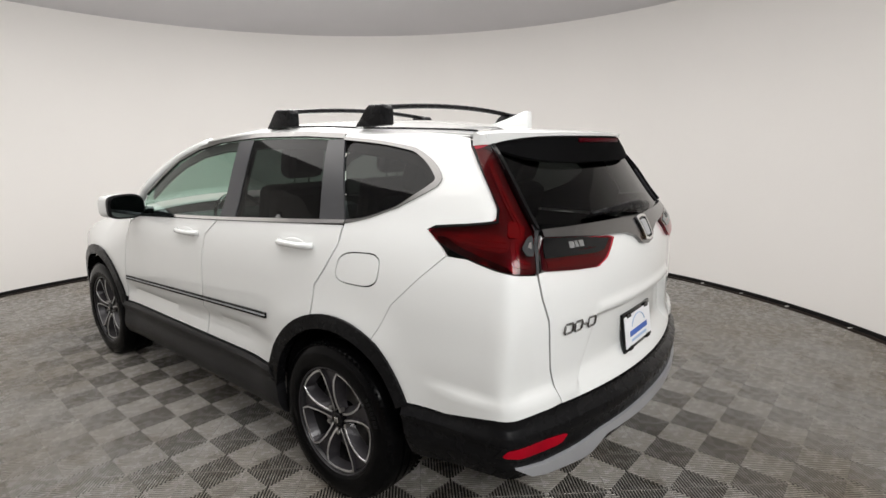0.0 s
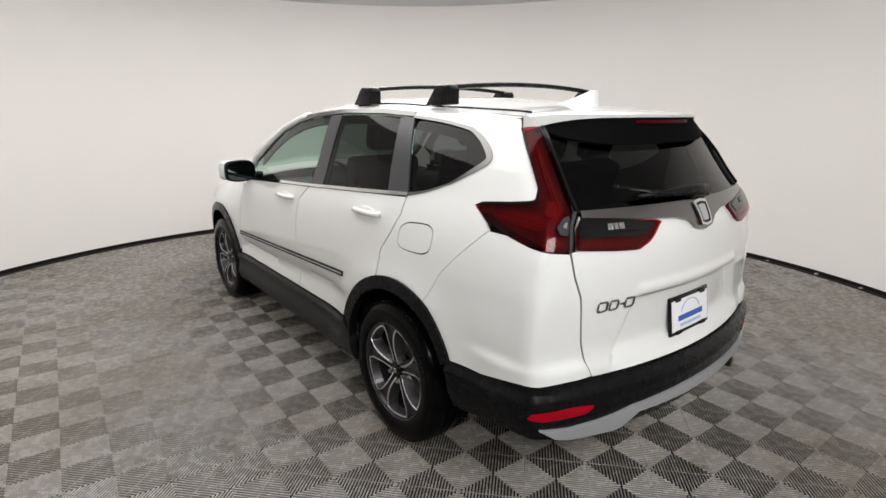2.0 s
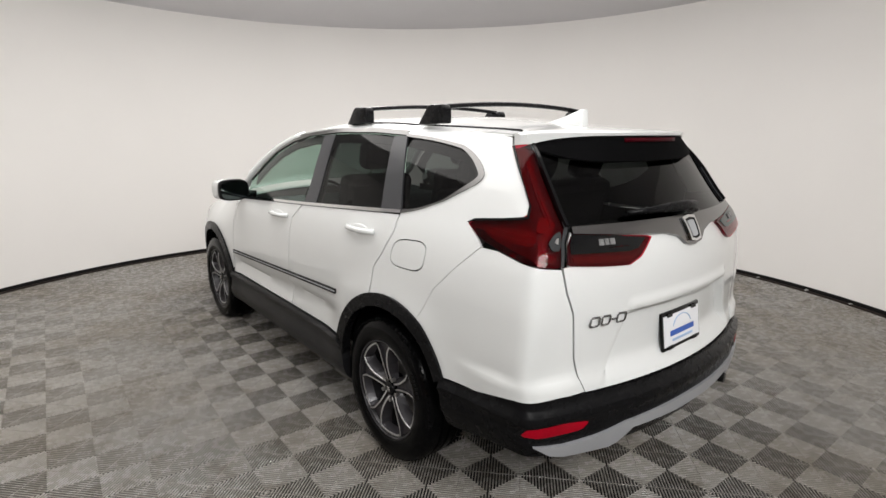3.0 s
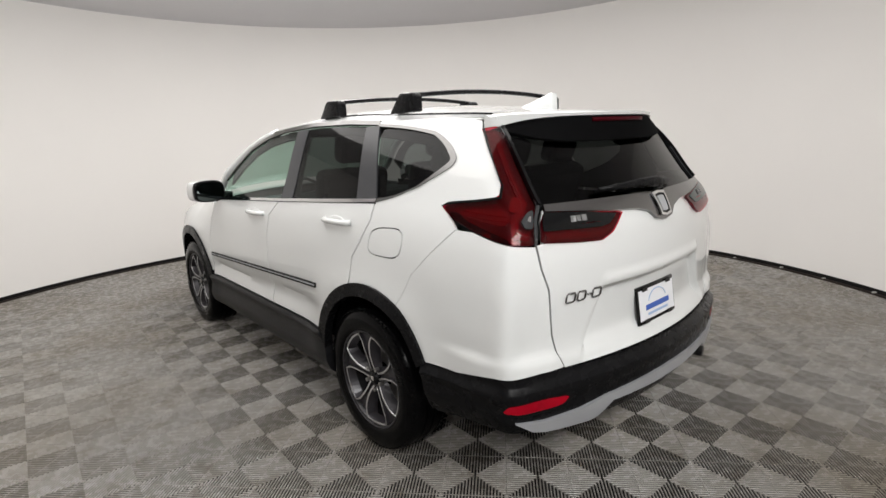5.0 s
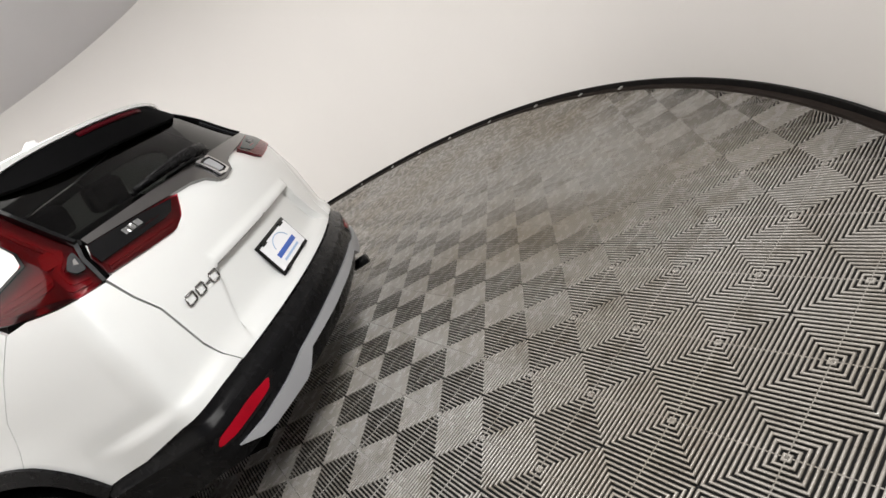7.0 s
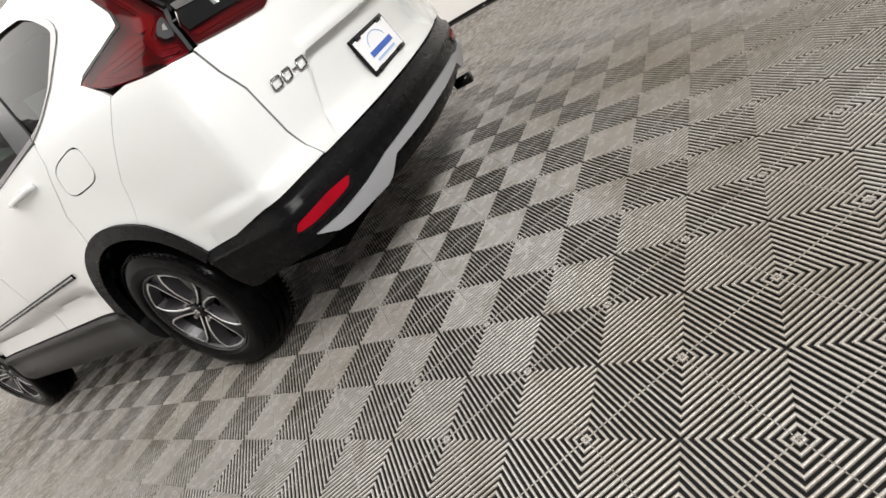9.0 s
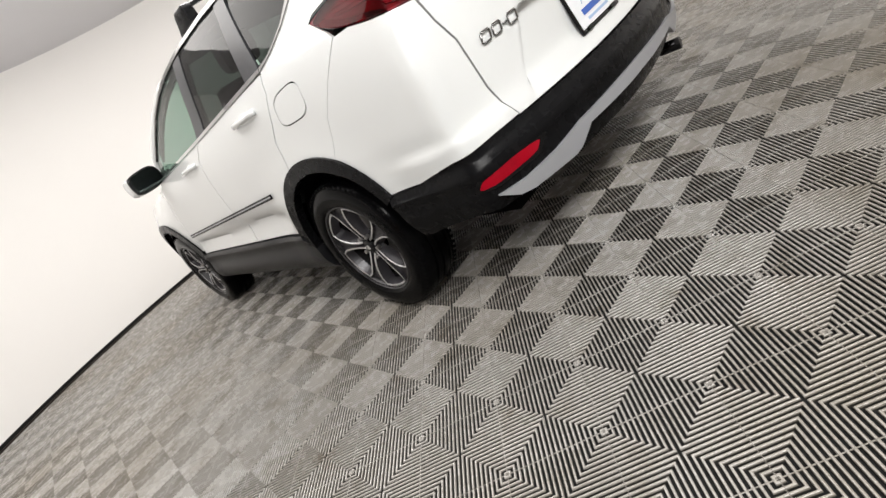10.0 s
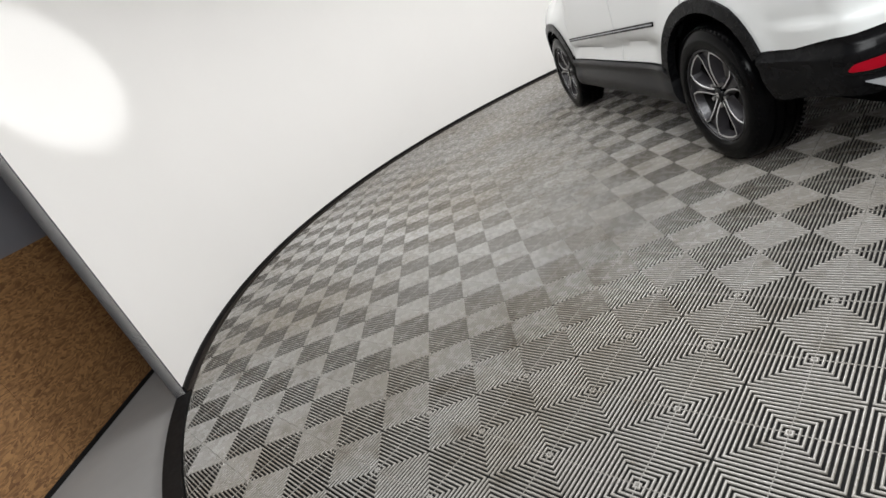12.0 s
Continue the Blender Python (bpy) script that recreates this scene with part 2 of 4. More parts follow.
LENS_BRIGHT = mat("red_reflector_prisms", (0.30, 0.001, 0.010), 0.06, spec=0.18, vary=0.55, scale=9)
LENS_GUIDE = mat("light_guide_red", (0.10, 0.001, 0.008), 0.3, spec=0.3, vary=0.35, scale=18)
LENS_MID = mat("red_lamp_chamber", (0.075, 0.001, 0.007), 0.4, metal=0.3, vary=0.4, scale=12)
LENS_CLEAR = mat("clear_lamp_lens", (0.22, 0.22, 0.22), 0.2, metal=0.5, vary=0.4, scale=70)
PLATE_WHITE = mat("white_plate_card", (0.80, 0.81, 0.84), 0.35, vary=0.02, scale=10)
PRINT_BLUE = mat("blue_print", (0.03, 0.10, 0.42), 0.4)
PRINT_PALE = mat("pale_blue_print", (0.35, 0.48, 0.68), 0.4)
TYRE_PRINT = mat("raised_tyre_lettering", (0.006, 0.006, 0.006), 0.6, spec=0.08)
BARREL = mat("silver_grey_barrel", (0.028, 0.027, 0.029), 0.26, metal=0.4, vary=0.12, scale=14)
MIRROR = mat("dark_mirror_glass", (0.10, 0.12, 0.115), 0.03, metal=1.0)
PILLAR = mat("satin_pillar_film", (0.040, 0.041, 0.045), 0.30, spec=0.4, vary=0.06, scale=12)
STEEL = mat("brake_steel", (0.35, 0.34, 0.33), 0.35, metal=0.9, vary=0.2, scale=30)


def glass(name, tint, rough=0.02, base=0.05):
    m = bpy.data.materials.new(name)
    m.use_nodes = True
    nt = m.node_tree
    nt.nodes.clear()
    clear, shine = nt.nodes.new("ShaderNodeBsdfTransparent"), nt.nodes.new("ShaderNodeBsdfGlossy")
    clear.inputs["Color"].default_value = (*tint, 1)
    shine.inputs["Roughness"].default_value = rough
    facing, power, edge = nt.nodes.new("ShaderNodeLayerWeight"), nt.nodes.new("ShaderNodeMath"), nt.nodes.new("ShaderNodeMath")
    facing.inputs["Blend"].default_value = 0.5
    power.operation, power.inputs[1].default_value = "POWER", 5.0
    edge.operation, edge.inputs[1].default_value, edge.inputs[2].default_value = "MULTIPLY_ADD", 0.92, base
    nt.links.new(facing.outputs["Facing"], power.inputs[0])
    nt.links.new(power.outputs[0], edge.inputs[0])
    both, out = nt.nodes.new("ShaderNodeMixShader"), nt.nodes.new("ShaderNodeOutputMaterial")
    nt.links.new(edge.outputs[0], both.inputs[0])
    nt.links.new(clear.outputs[0], both.inputs[1])
    nt.links.new(shine.outputs[0], both.inputs[2])
    nt.links.new(both.outputs[0], out.inputs[0])
    return m


PRIVACY = glass("privacy_glass", (0.10, 0.108, 0.105), base=0.028)
REAR_GLASS = glass("dark_rear_glass", (0.15, 0.16, 0.155), base=0.02)
LENS_RED = glass("red_lamp_lens", (0.72, 0.02, 0.06), 0.06, base=0.02)
GREEN = glass("green_tinted_glass", (0.66, 0.77, 0.72))

# ---- the car's outer surface ----
def curve(table):
    """A smooth curve through a few (place, value) pairs."""
    xs, ys = [np.array(c, float) for c in zip(*table)]
    d = np.diff(ys) / np.diff(xs)
    m = np.concatenate(([d[0]], (d[1:] + d[:-1]) / 2, [d[-1]]))
    flat = np.concatenate(([False], d[1:] * d[:-1] <= 0, [False]))
    m[flat] = 0

    def value(v):
        v = np.clip(np.asarray(v, float), xs[0], xs[-1])
        i = np.clip(np.searchsorted(xs, v) - 1, 0, len(xs) - 2)
        h = xs[i + 1] - xs[i]
        t = (v - xs[i]) / h
        return (2 * t**3 - 3 * t**2 + 1) * ys[i] + (t**3 - 2 * t**2 + t) * h * m[i] + (3 * t**2 - 2 * t**3) * ys[i + 1] + (t**3 - t**2) * h * m[i + 1]
    return value


half_width = curve(((0.15, 0.80), (0.25, 0.875), (0.36, 0.90), (0.5, 0.912), (0.62, 0.915), (0.75, 0.915), (0.88, 0.908), (1.0, 0.897), (1.1, 0.878), (1.18, 0.852), (1.25, 0.818), (1.35, 0.775), (1.45, 0.728), (1.55, 0.675), (1.62, 0.63), (1.68, 0.57)))
rear_line = curve(((0.15, -0.86), (0.25, -0.95), (0.36, -1.02), (0.48, -1.045), (0.56, -1.045), (0.62, -1.032), (0.655, -1.028), (0.70, -1.012), (0.74, -1.004), (0.8, -1.003), (0.95, -1.005), (1.08, -1.0), (1.16, -0.985), (1.22, -0.955), (1.3, -0.895), (1.4, -0.82), (1.5, -0.737), (1.56, -0.675), (1.62, -0.61), (1.68, -0.55)))
rear_bow = curve(((0.2, 0.2), (0.55, 0.2), (0.75, 0.18), (1.1, 0.175), (1.25, 0.18), (1.5, 0.13), (1.68, 0.10)))
PIVOT_X, PIVOT_Y, ROUND, BEND = -0.30, -0.30, 0.024, 0.75
U_REAR = PIVOT_Y - BEND * math.pi / 2


def side_x(y, z):
    """Half the car's width at a place along it and a height."""
    w = half_width(z)
    back = np.clip((0.35 - y) / 1.2, 0, 1)
    w = w - 0.055 * back**2 - 0.03 * back**2 * np.clip((z - 1.1) / 0.5, 0, 1)
    ahead = np.clip((y - 2.3) / 1.25, 0, 1)
    w = w * (1 - 0.30 * ahead**3) - 0.16 * np.clip((z - 0.84) / 0.28, 0, 1) ** 1.6 * np.clip((y - 2.06) / 0.5, 0, 1) ** 0.8 * (z < 1.3)
    g = np.clip((y - 0.9) / 1.3, 0, 1) * np.clip((z - 1.15) / 0.4, 0, 1)
    w = w - 0.05 * g
    # hollow over the sills and the ridge under the moulding
    along = np.clip((y - 0.35) / 0.25, 0, 1) * np.clip((2.25 - y) / 0.25, 0, 1)
    drop = 0.668 - 0.03 * (y - 1.2) - z
    w = w - 0.026 * along * np.clip(drop / 0.022, 0, 1) * np.clip((z - 0.515) / 0.11, 0, 1)
    # flared lips over both wheels
    for c in (0.0, 2.66):
        r = np.hypot(y - c, (z - 0.36))
        w = w + 0.018 * np.exp(-((r - 0.45) / 0.12) ** 2) * np.clip((z - 0.2) / 0.3, 0, 1) * np.clip((1.05 - z) / 0.2, 0, 1)
    return w


def surface(u, z):
    """The place on the left half's skin: u runs along the side as y, round the corner, then along the rear as x."""
    u, z = np.broadcast_arrays(np.asarray(u, float), np.asarray(z, float))
    x, y = np.empty(u.shape), np.empty(u.shape)
    a = u >= PIVOT_Y
    y[a], x[a] = u[a], -side_x(u[a], z[a])
    c = u < U_REAR
    wide = half_width(z)
    x[c] = PIVOT_X - (u[c] - U_REAR)
    y[c] = rear_line(z[c]) + rear_bow(z[c]) * (x[c] / wide[c]) ** 2
    b = ~a & ~c
    if b.any():
        th = np.clip((PIVOT_Y - u[b]) / BEND, 1e-4, math.pi / 2 - 1e-4)
        zb, wb, co, si = z[b], wide[b], np.cos(th), np.sin(th)
        ts, tr = np.full(th.shape, 0.6), np.full(th.shape, 0.65)
        for _ in range(30):
            ts = 0.5 * ts + 0.5 * np.minimum((side_x(np.maximum(PIVOT_Y - ts * si, -1.1), zb) + PIVOT_X) / co, 3)
            tr = 0.5 * tr + 0.5 * np.clip((PIVOT_Y - rear_line(zb) - rear_bow(zb) * (np.maximum(PIVOT_X - tr * co, -1.0) / wb) ** 2) / si, 0, 3)
        t = -ROUND * np.log(np.exp(-ts / ROUND) + np.exp(-tr / ROUND))
        x[b], y[b] = PIVOT_X - t * co, PIVOT_Y - t * si
    return np.stack([x, y, z], -1)


def skin_normal(u, z):
    e = 0.004
    du = surface(u + e, z) - surface(u - e, z)
    dz = surface(u, z + e) - surface(u, z - e)
    n = np.cross(dz, du)
    n = n / np.maximum(np.linalg.norm(n, axis=-1, keepdims=True), 1e-9)
    return n


MID = U_REAR + PIVOT_X  # the car's centre line on the rear


def densify(pts, step):
    out = []
    for (a, b), (c, d) in zip(pts, pts[1:] + pts[:1]):
        n = max(1, round(math.hypot(c - a, d - b) / step))
        out += [(a + (c - a) * k / n, b + (d - b) * k / n) for k in range(n)]
    return out


def rounded(pts, times=2, cut=0.2):
    """Corners cut a little, again and again."""
    for _ in range(times):
        pts = [q for (a, b), (c, d) in zip(pts, pts[1:] + pts[:1]) for q in ((a + cut * (c - a), b + cut * (d - b)), (c - cut * (c - a), d - cut * (d - b)))]
    return pts


def eased(pts, times=2):
    """An open line with its inner corners cut, again and again."""
    for _ in range(times):
        cut = [q for (a, b), (c, d) in zip(pts, pts[1:]) for q in ((0.75 * a + 0.25 * c, 0.75 * b + 0.25 * d), (0.25 * a + 0.75 * c, 0.25 * b + 0.75 * d))]
        pts = [pts[0]] + cut[1:-1] + [pts[-1]]
    return pts


def inside(pts, p):
    hit, (x, y) = False, p
    for (a, b), (c, d) in zip(pts, pts[1:] + pts[:1]):
        if (b > y) != (d > y) and x < a + (y - b) / (d - b) * (c - a):
            hit = not hit
    return hit


def fill(pts, holes, step):
    """Flat triangles that fill an outline."""
    rims = [densify(r, step) for r in [pts, *holes]]
    verts, edges = [], []
    for r in rims:
        i = len(verts)
        verts += r
        edges += [(i + k, i + (k + 1) % len(r)) for k in range(len(r))]
    rim = np.array(verts)
    xs, ys = rim[:, 0], rim[:, 1]
    row = 0
    for y in np.arange(ys.min() + step / 2, ys.max(), step * 0.87):
        row += 1
        for x in np.arange(xs.min() + step * (0.25 + 0.5 * (row % 2)), xs.max(), step):
            if np.hypot(xs - x, ys - y).min() > 0.6 * step and inside(rims[0], (x, y)) and not any(inside(r, (x, y)) for r in rims[1:]):
                verts.append((x, y))
    v2, _, f2, *_ = geometry.delaunay_2d_cdt([Vector(v) for v in verts], edges, [], 0, 1e-6)
    keep = []
    for f in f2:
        c = (sum(v2[i].x for i in f) / 3, sum(v2[i].y for i in f) / 3)
        if inside(rims[0], c) and not any(inside(r, c) for r in rims[1:]):
            keep.append(list(f))
    return np.array([(v.x, v.y) for v in v2]), keep


def panel(name, pts, material, parent, off=0.0, thick=0.014, step=0.04, both="copy", holes=(), label="", shape=None, rim=0.0):
    """A piece of the skin with an outline in (u, z). both: copy (a piece on each side), join (one piece across the middle), left."""
    flat, faces = fill(list(pts), [list(h) for h in holes], step)
    u, z = flat[:, 0], flat[:, 1]
    n = skin_normal(u, z)
    lift = off + (shape(u, z) if shape else 0.0)
    p = surface(u, z) + n * np.broadcast_to(lift, u.shape)[:, None]
    back = p - n * thick
    count = {}
    good = []
    for f in faces:
        a, b, c = (p[i] for i in f)
        f = f if np.dot(np.cross(b - a, c - a), n[f[0]]) > 0 else f[::-1]
        good.append(f)
        for i in range(3):
            e = (f[i], f[(i + 1) % 3])
            count[tuple(sorted(e))] = None if tuple(sorted(e)) in count else e
    open_edges = [e for e in count.values() if e and not (both == "join" and abs(u[e[0]] - MID) < 1e-4 and abs(u[e[1]] - MID) < 1e-4)]
    k = len(p)
    verts = np.concatenate([p, back])
    good += [(b, a, a + k, b + k) for a, b in open_edges]
    flip = verts * (-1, 1, 1)
    made = []
    if both == "join":
        good = good + [tuple(i + 2 * k for i in reversed(f)) for f in good]
        verts = np.concatenate([verts, flip])
    sets = [verts] + ([flip] if both == "copy" else [])
    for j, vs in enumerate(sets):
        bm = bmesh.new()
        bv = [bm.verts.new(v) for v in vs]
        for f in good:
            try:
                bm.faces.new([bv[i] for i in (f if j == 0 else tuple(reversed(f)))])
            except ValueError:
                pass
        bmesh.ops.delete(bm, geom=[v for v in bm.verts if not v.link_faces], context="VERTS")
        if both == "join":
            bmesh.ops.remove_doubles(bm, verts=[v for v in bm.verts if abs(v.co.x) < 1e-3], dist=2e-3)
        ob = part(name, bm, material, parent, label)
        ob.data.set_sharp_from_angle(angle=radians(38))
        made.append(ob)
    return made


def arc(cu, cz, r, a0, a1, n=14):
    return [(cu + r * math.cos(radians(a0 + (a1 - a0) * k / n)), cz + r * math.sin(radians(a0 + (a1 - a0) * k / n))) for k in range(n + 1)]


def tube(name, pts, radius, material, parent, label="", sides=8, caps=True):
    """A round bar along a few points."""
    bm, rings = bmesh.new(), []
    pts = [Vector(p) for p in pts]
    for i, p in enumerate(pts):
        d = (pts[min(i + 1, len(pts) - 1)] - pts[max(i - 1, 0)]).normalized()
        a = d.orthogonal().normalized() if abs(d.z) > 0.9 else d.cross(Vector((0, 0, 1))).normalized()
        b = d.cross(a)
        wide = radius[i] if isinstance(radius, (list, tuple)) else radius
        rings.append([bm.verts.new(p + wide * (math.cos(t) * a + math.sin(t) * b)) for t in [2 * math.pi * k / sides for k in range(sides)]])
    for r, s in zip(rings, rings[1:]):
        for k in range(sides):
            bm.faces.new((r[k], r[(k + 1) % sides], s[(k + 1) % sides], s[k]))
    if caps:
        bm.faces.new(rings[0][::-1])
        bm.faces.new(rings[-1])
    bmesh.ops.recalc_face_normals(bm, faces=bm.faces)
    return part(name, bm, material, parent, label)


def lathe(name, profile, material, parent, m=None, steps=64, label="", closed=True):
    """A ring turned about the local x axis from (x, radius) pairs."""
    verts, faces, n = [], [], len(profile)
    for k in range(steps):
        a = 2 * math.pi * k / steps
        verts += [(x, r * math.cos(a), r * math.sin(a)) for x, r in profile]
    for k in range(steps):
        p, q = k * n, (k + 1) % steps * n
        for i in range(n if closed else n - 1):
            j = (i + 1) % n
            faces.append((p + i, p + j, q + j, q + i))
    if m:
        verts = [m @ Vector(v) for v in verts]
    ob = from_lists(name, verts, faces, material, parent, label)
    ob.data.set_sharp_from_angle(angle=radians(35))
    return ob


def prism(name, outline, x0, x1, material, parent, m=None, bevel=0.0, label=""):
    """An outline in (y, z) pushed out along x."""
    bm = bmesh.new()
    a = [bm.verts.new((x0, y, z)) for y, z in outline]
    b = [bm.verts.new((x1, y, z)) for y, z in outline]
    bm.faces.new(a)
    bm.faces.new(b[::-1])
    for i in range(len(a)):
        j = (i + 1) % len(a)
        bm.faces.new((a[j], a[i], b[i], b[j]))
    bmesh.ops.recalc_face_normals(bm, faces=bm.faces)
    if bevel:
        bmesh.ops.bevel(bm, geom=list(bm.edges), offset=bevel, segments=2, affect="EDGES", profile=0.5)
    if m:
        bmesh.ops.transform(bm, matrix=m, verts=bm.verts)
    ob = part(name, bm, material, parent, label)
    ob.data.set_sharp_from_angle(angle=radians(40))
    return ob


# ---- the car ----
car = new("car")
car.matrix_basis = pose(1.080, 1.546, 0, 0, 0, 2.3)
tagged(car, "pearl white SUV with black cladding parked on grey tiles", "car")

AY, AZ, FY = -0.05, 0.37, 2.62        # middles of the wheel arches
R_OUT, R_IN = 0.49, 0.43

panel("front_door", [(1.072, 0.53), (2.14, 0.53), (2.14, 0.75), (2.11, 0.98), (2.03, 1.08), (1.94, 1.118), (1.76, 1.128), (0.955, 1.168), (1.052, 1.085), (1.072, 0.96)], PAINT, car)
panel("rear_door", [(1.064, 0.53), (1.064, 0.96), (1.044, 1.083), (0.94, 1.169), (0.27, 1.207), (-0.03, 1.223), (-0.033, 1.15), (0.030, 1.042), (0.088, 0.967), (0.094, 0.85)] + arc(AY, AZ, R_OUT - 0.02, 70, 20, 8) , PAINT, car)
panel("front_fender", [(2.148, 0.56), *arc(FY, AZ, R_OUT - 0.02, 158, 12, 18), (3.26, 0.5), (3.30, 0.68), (3.20, 0.86), (2.98, 0.975), (2.6, 1.07), (2.2, 1.115), (2.04, 1.09), (2.118, 0.985), (2.148, 0.75)], PAINT, car)
ROOF_EDGE = [(2.30, 1.13), (2.12, 1.26), (1.95, 1.385), (1.76, 1.495), (1.523, 1.568), (1.183, 1.604), (0.803, 1.618), (0.418, 1.611), (0.13, 1.592), (-0.15, 1.592), (-0.4, 1.592), (-0.6, 1.585), (-0.775, 1.578)]
FUEL = rounded([(-0.062, 1.118), (-0.285, 1.135), (-0.275, 1.005), (-0.04, 1.003)], 3, 0.2)
FUEL_HOLE = [(u + (0.005 if u > -0.16 else -0.005), z + (0.005 if z > 1.06 else -0.005)) for u, z in FUEL]
DLO_REAR = [(0.128, 1.582), (-0.09, 1.566), (-0.296, 1.536), (-0.42, 1.512), (-0.508, 1.486), (-0.562, 1.462), (-0.594, 1.438), (-0.604, 1.420), (-0.590, 1.402), (-0.553, 1.383), (-0.296, 1.306), (-0.16, 1.255), (-0.042, 1.230)]
SEAM = [(-0.264, 0.81), (-0.3722, 0.9528), (-0.5162, 1.0598), (-0.668, 1.1625)]
LAMP_LOW = [(-0.649, 1.198), (-0.765, 1.164), (-0.861, 1.139), (-0.926, 1.127), (-1.016, 1.117)]
LAMP_UP = [(-0.553, 1.24), (-0.604, 1.257), (-0.778, 1.272), (-0.885, 1.285), (-0.895, 1.326), (-0.868, 1.395), (-0.803, 1.513), (-0.784, 1.535)]
DLO_REAR = eased(DLO_REAR)
panel("quarter_panel", DLO_REAR + [(-0.042, 1.15), (0.021, 1.04), (0.079, 0.965), (0.085, 0.842)] + arc(AY, AZ, R_OUT - 0.02, 74, 116.3, 10) + SEAM[1:] + [(-0.64, 1.19)] + LAMP_UP + [(-0.775, 1.578), (-0.6, 1.585), (-0.4, 1.592), (-0.15, 1.592), (0.13, 1.592)], PAINT, car, holes=[FUEL_HOLE])
panel("fuel_door", FUEL, PAINT, car, both="left")
GATE_EDGE = [(-1.022, 1.117), (-1.040, 1.03), (-1.072, 0.947), (-1.086, 0.77), (-1.104, 0.70), (-1.136, 0.636)]
back_arc = arc(AY, AZ, R_OUT - 0.02, 116.6, 152, 8)


def corner_shape(u, z):
    """An upright crease on the rear corner that dies out upwards, over a full ledge along the bottom edge."""
    s = lambda v: np.clip(v, 0, 1) ** 2 * (3 - 2 * np.clip(v, 0, 1))
    crease = np.clip(1 - np.abs(u + 0.893 + 0.10 * (z - 0.8)) / 0.085, 0, 1) * s((1.06 - z) / 0.16)
    ledge = s((0.712 - z) / 0.035) * s((-0.50 - u) / 0.30)
    fade = s((-0.40 - u) / 0.2) * s((u + 1.16) / 0.12)
    return (0.012 * crease * s((z - 0.66) / 0.06) + 0.013 * ledge) * fade


panel("bumper_corner", back_arc + [(-0.469, 0.597), (-0.681, 0.603), (-0.855, 0.636), (-1.022, 0.642), (-1.129, 0.640), (-1.097, 0.70), (-1.078, 0.77), (-1.064, 0.947), (-1.032, 1.03), (-1.014, 1.112), (-0.926, 1.122), (-0.861, 1.134), (-0.765, 1.158), (-0.672, 1.160), (-0.518, 1.0578), (-0.374, 0.9508)], PAINT, car, step=0.018, shape=corner_shape)


def gate_shape(u, z):
    """The hollow round the number plate, with its ledge above."""
    x = np.abs(PIVOT_X - (u - U_REAR))
    wide = 0.42 + np.clip((0.92 - z) * 0.55, 0, 0.2)
    s = lambda v: np.clip(v, 0, 1) ** 2 * (3 - 2 * np.clip(v, 0, 1))
    deep = s((wide - x) / 0.03) * s((0.925 - z) / 0.018) * s((z - 0.63) / 0.10)
    ledge = s((0.43 - x) / 0.03) * s((0.975 - z) / 0.035) * s((z - 0.915) / 0.012)
    return 0.010 * ledge - 0.034 * deep


panel("tailgate", [*GATE_EDGE, (MID, 0.636), (MID, 1.236), (-1.075, 1.236), (-1.052, 1.20), (-1.046, 1.119)], PAINT, car, both="join", shape=gate_shape, step=0.014)
panel("rear_window", [(-1.078, 1.242), (-1.03, 1.35), (-0.965, 1.50), (-0.93, 1.565), (MID, 1.585), (MID, 1.240)], REAR_GLASS, car, both="join", thick=0.006, off=0.002, label="dark privacy glass rear window")
panel("window_border", [(-1.078, 1.242), (-1.03, 1.35), (-0.965, 1.50), (-0.955, 1.56), (-0.90, 1.56), (-0.945, 1.48), (-1.005, 1.36), (-1.062, 1.236)], GLOSS_BLACK, car, off=0.004)

for fin in panel("window_fin", [(-1.060, 1.246), (-1.022, 1.35), (-0.960, 1.50), (-0.935, 1.545), (-0.915, 1.545), (-0.945, 1.49), (-1.006, 1.35), (-1.045, 1.246)], GLOSS_BLACK, car, off=0.022, thick=0.026, step=0.02, label="gloss black fin beside the rear window", shape=lambda u, z: -0.014 * np.clip((z - 1.40) / 0.15, 0, 1)):
    fin.data.set_sharp_from_angle(angle=radians(50))

# tail lamps: red lens over ribbed chambers and light guides
body_lamp = LAMP_UP + [(-0.90, 1.540), (-0.952, 1.503), (-1.002, 1.40), (-1.052, 1.285), (-1.060, 1.245), (-1.030, 1.20), (-1.018, 1.117)] + LAMP_LOW[::-1][1:]
gate_lamp_out = [(-1.070, 1.222), (-1.045, 1.19), (-1.038, 1.122), (-1.20, 1.108), (-1.343, 1.100), (-1.414, 1.124), (-1.51, 1.192)]


def lamp_inlay(name, pts, material, off, lamps, step=0.03, label="", shape=None, thick=0.006):
    for ob, lamp_ob in zip(panel(name, pts, material, car, off=off, thick=thick, step=step, label=label, shape=shape), lamps):
        ob.parent = lamp_ob


tails = panel("tail_lamp", rounded(body_lamp, 2, 0.15), LENS_RED, car, off=0.007, thick=0.006, step=0.03, label="red wrap-round tail lamp")
lamp_inlay("reflector_base", rounded(body_lamp, 2, 0.15), LAMP_BASE, -0.010, tails, 0.02)
lamp_inlay("lamp_chamber", rounded([(-0.66, 1.232), (-0.70, 1.215), (-0.80, 1.200), (-0.90, 1.190), (-0.925, 1.215), (-0.915, 1.245), (-0.80, 1.244)], 1), LENS_MID, -0.006, tails, 0.015)
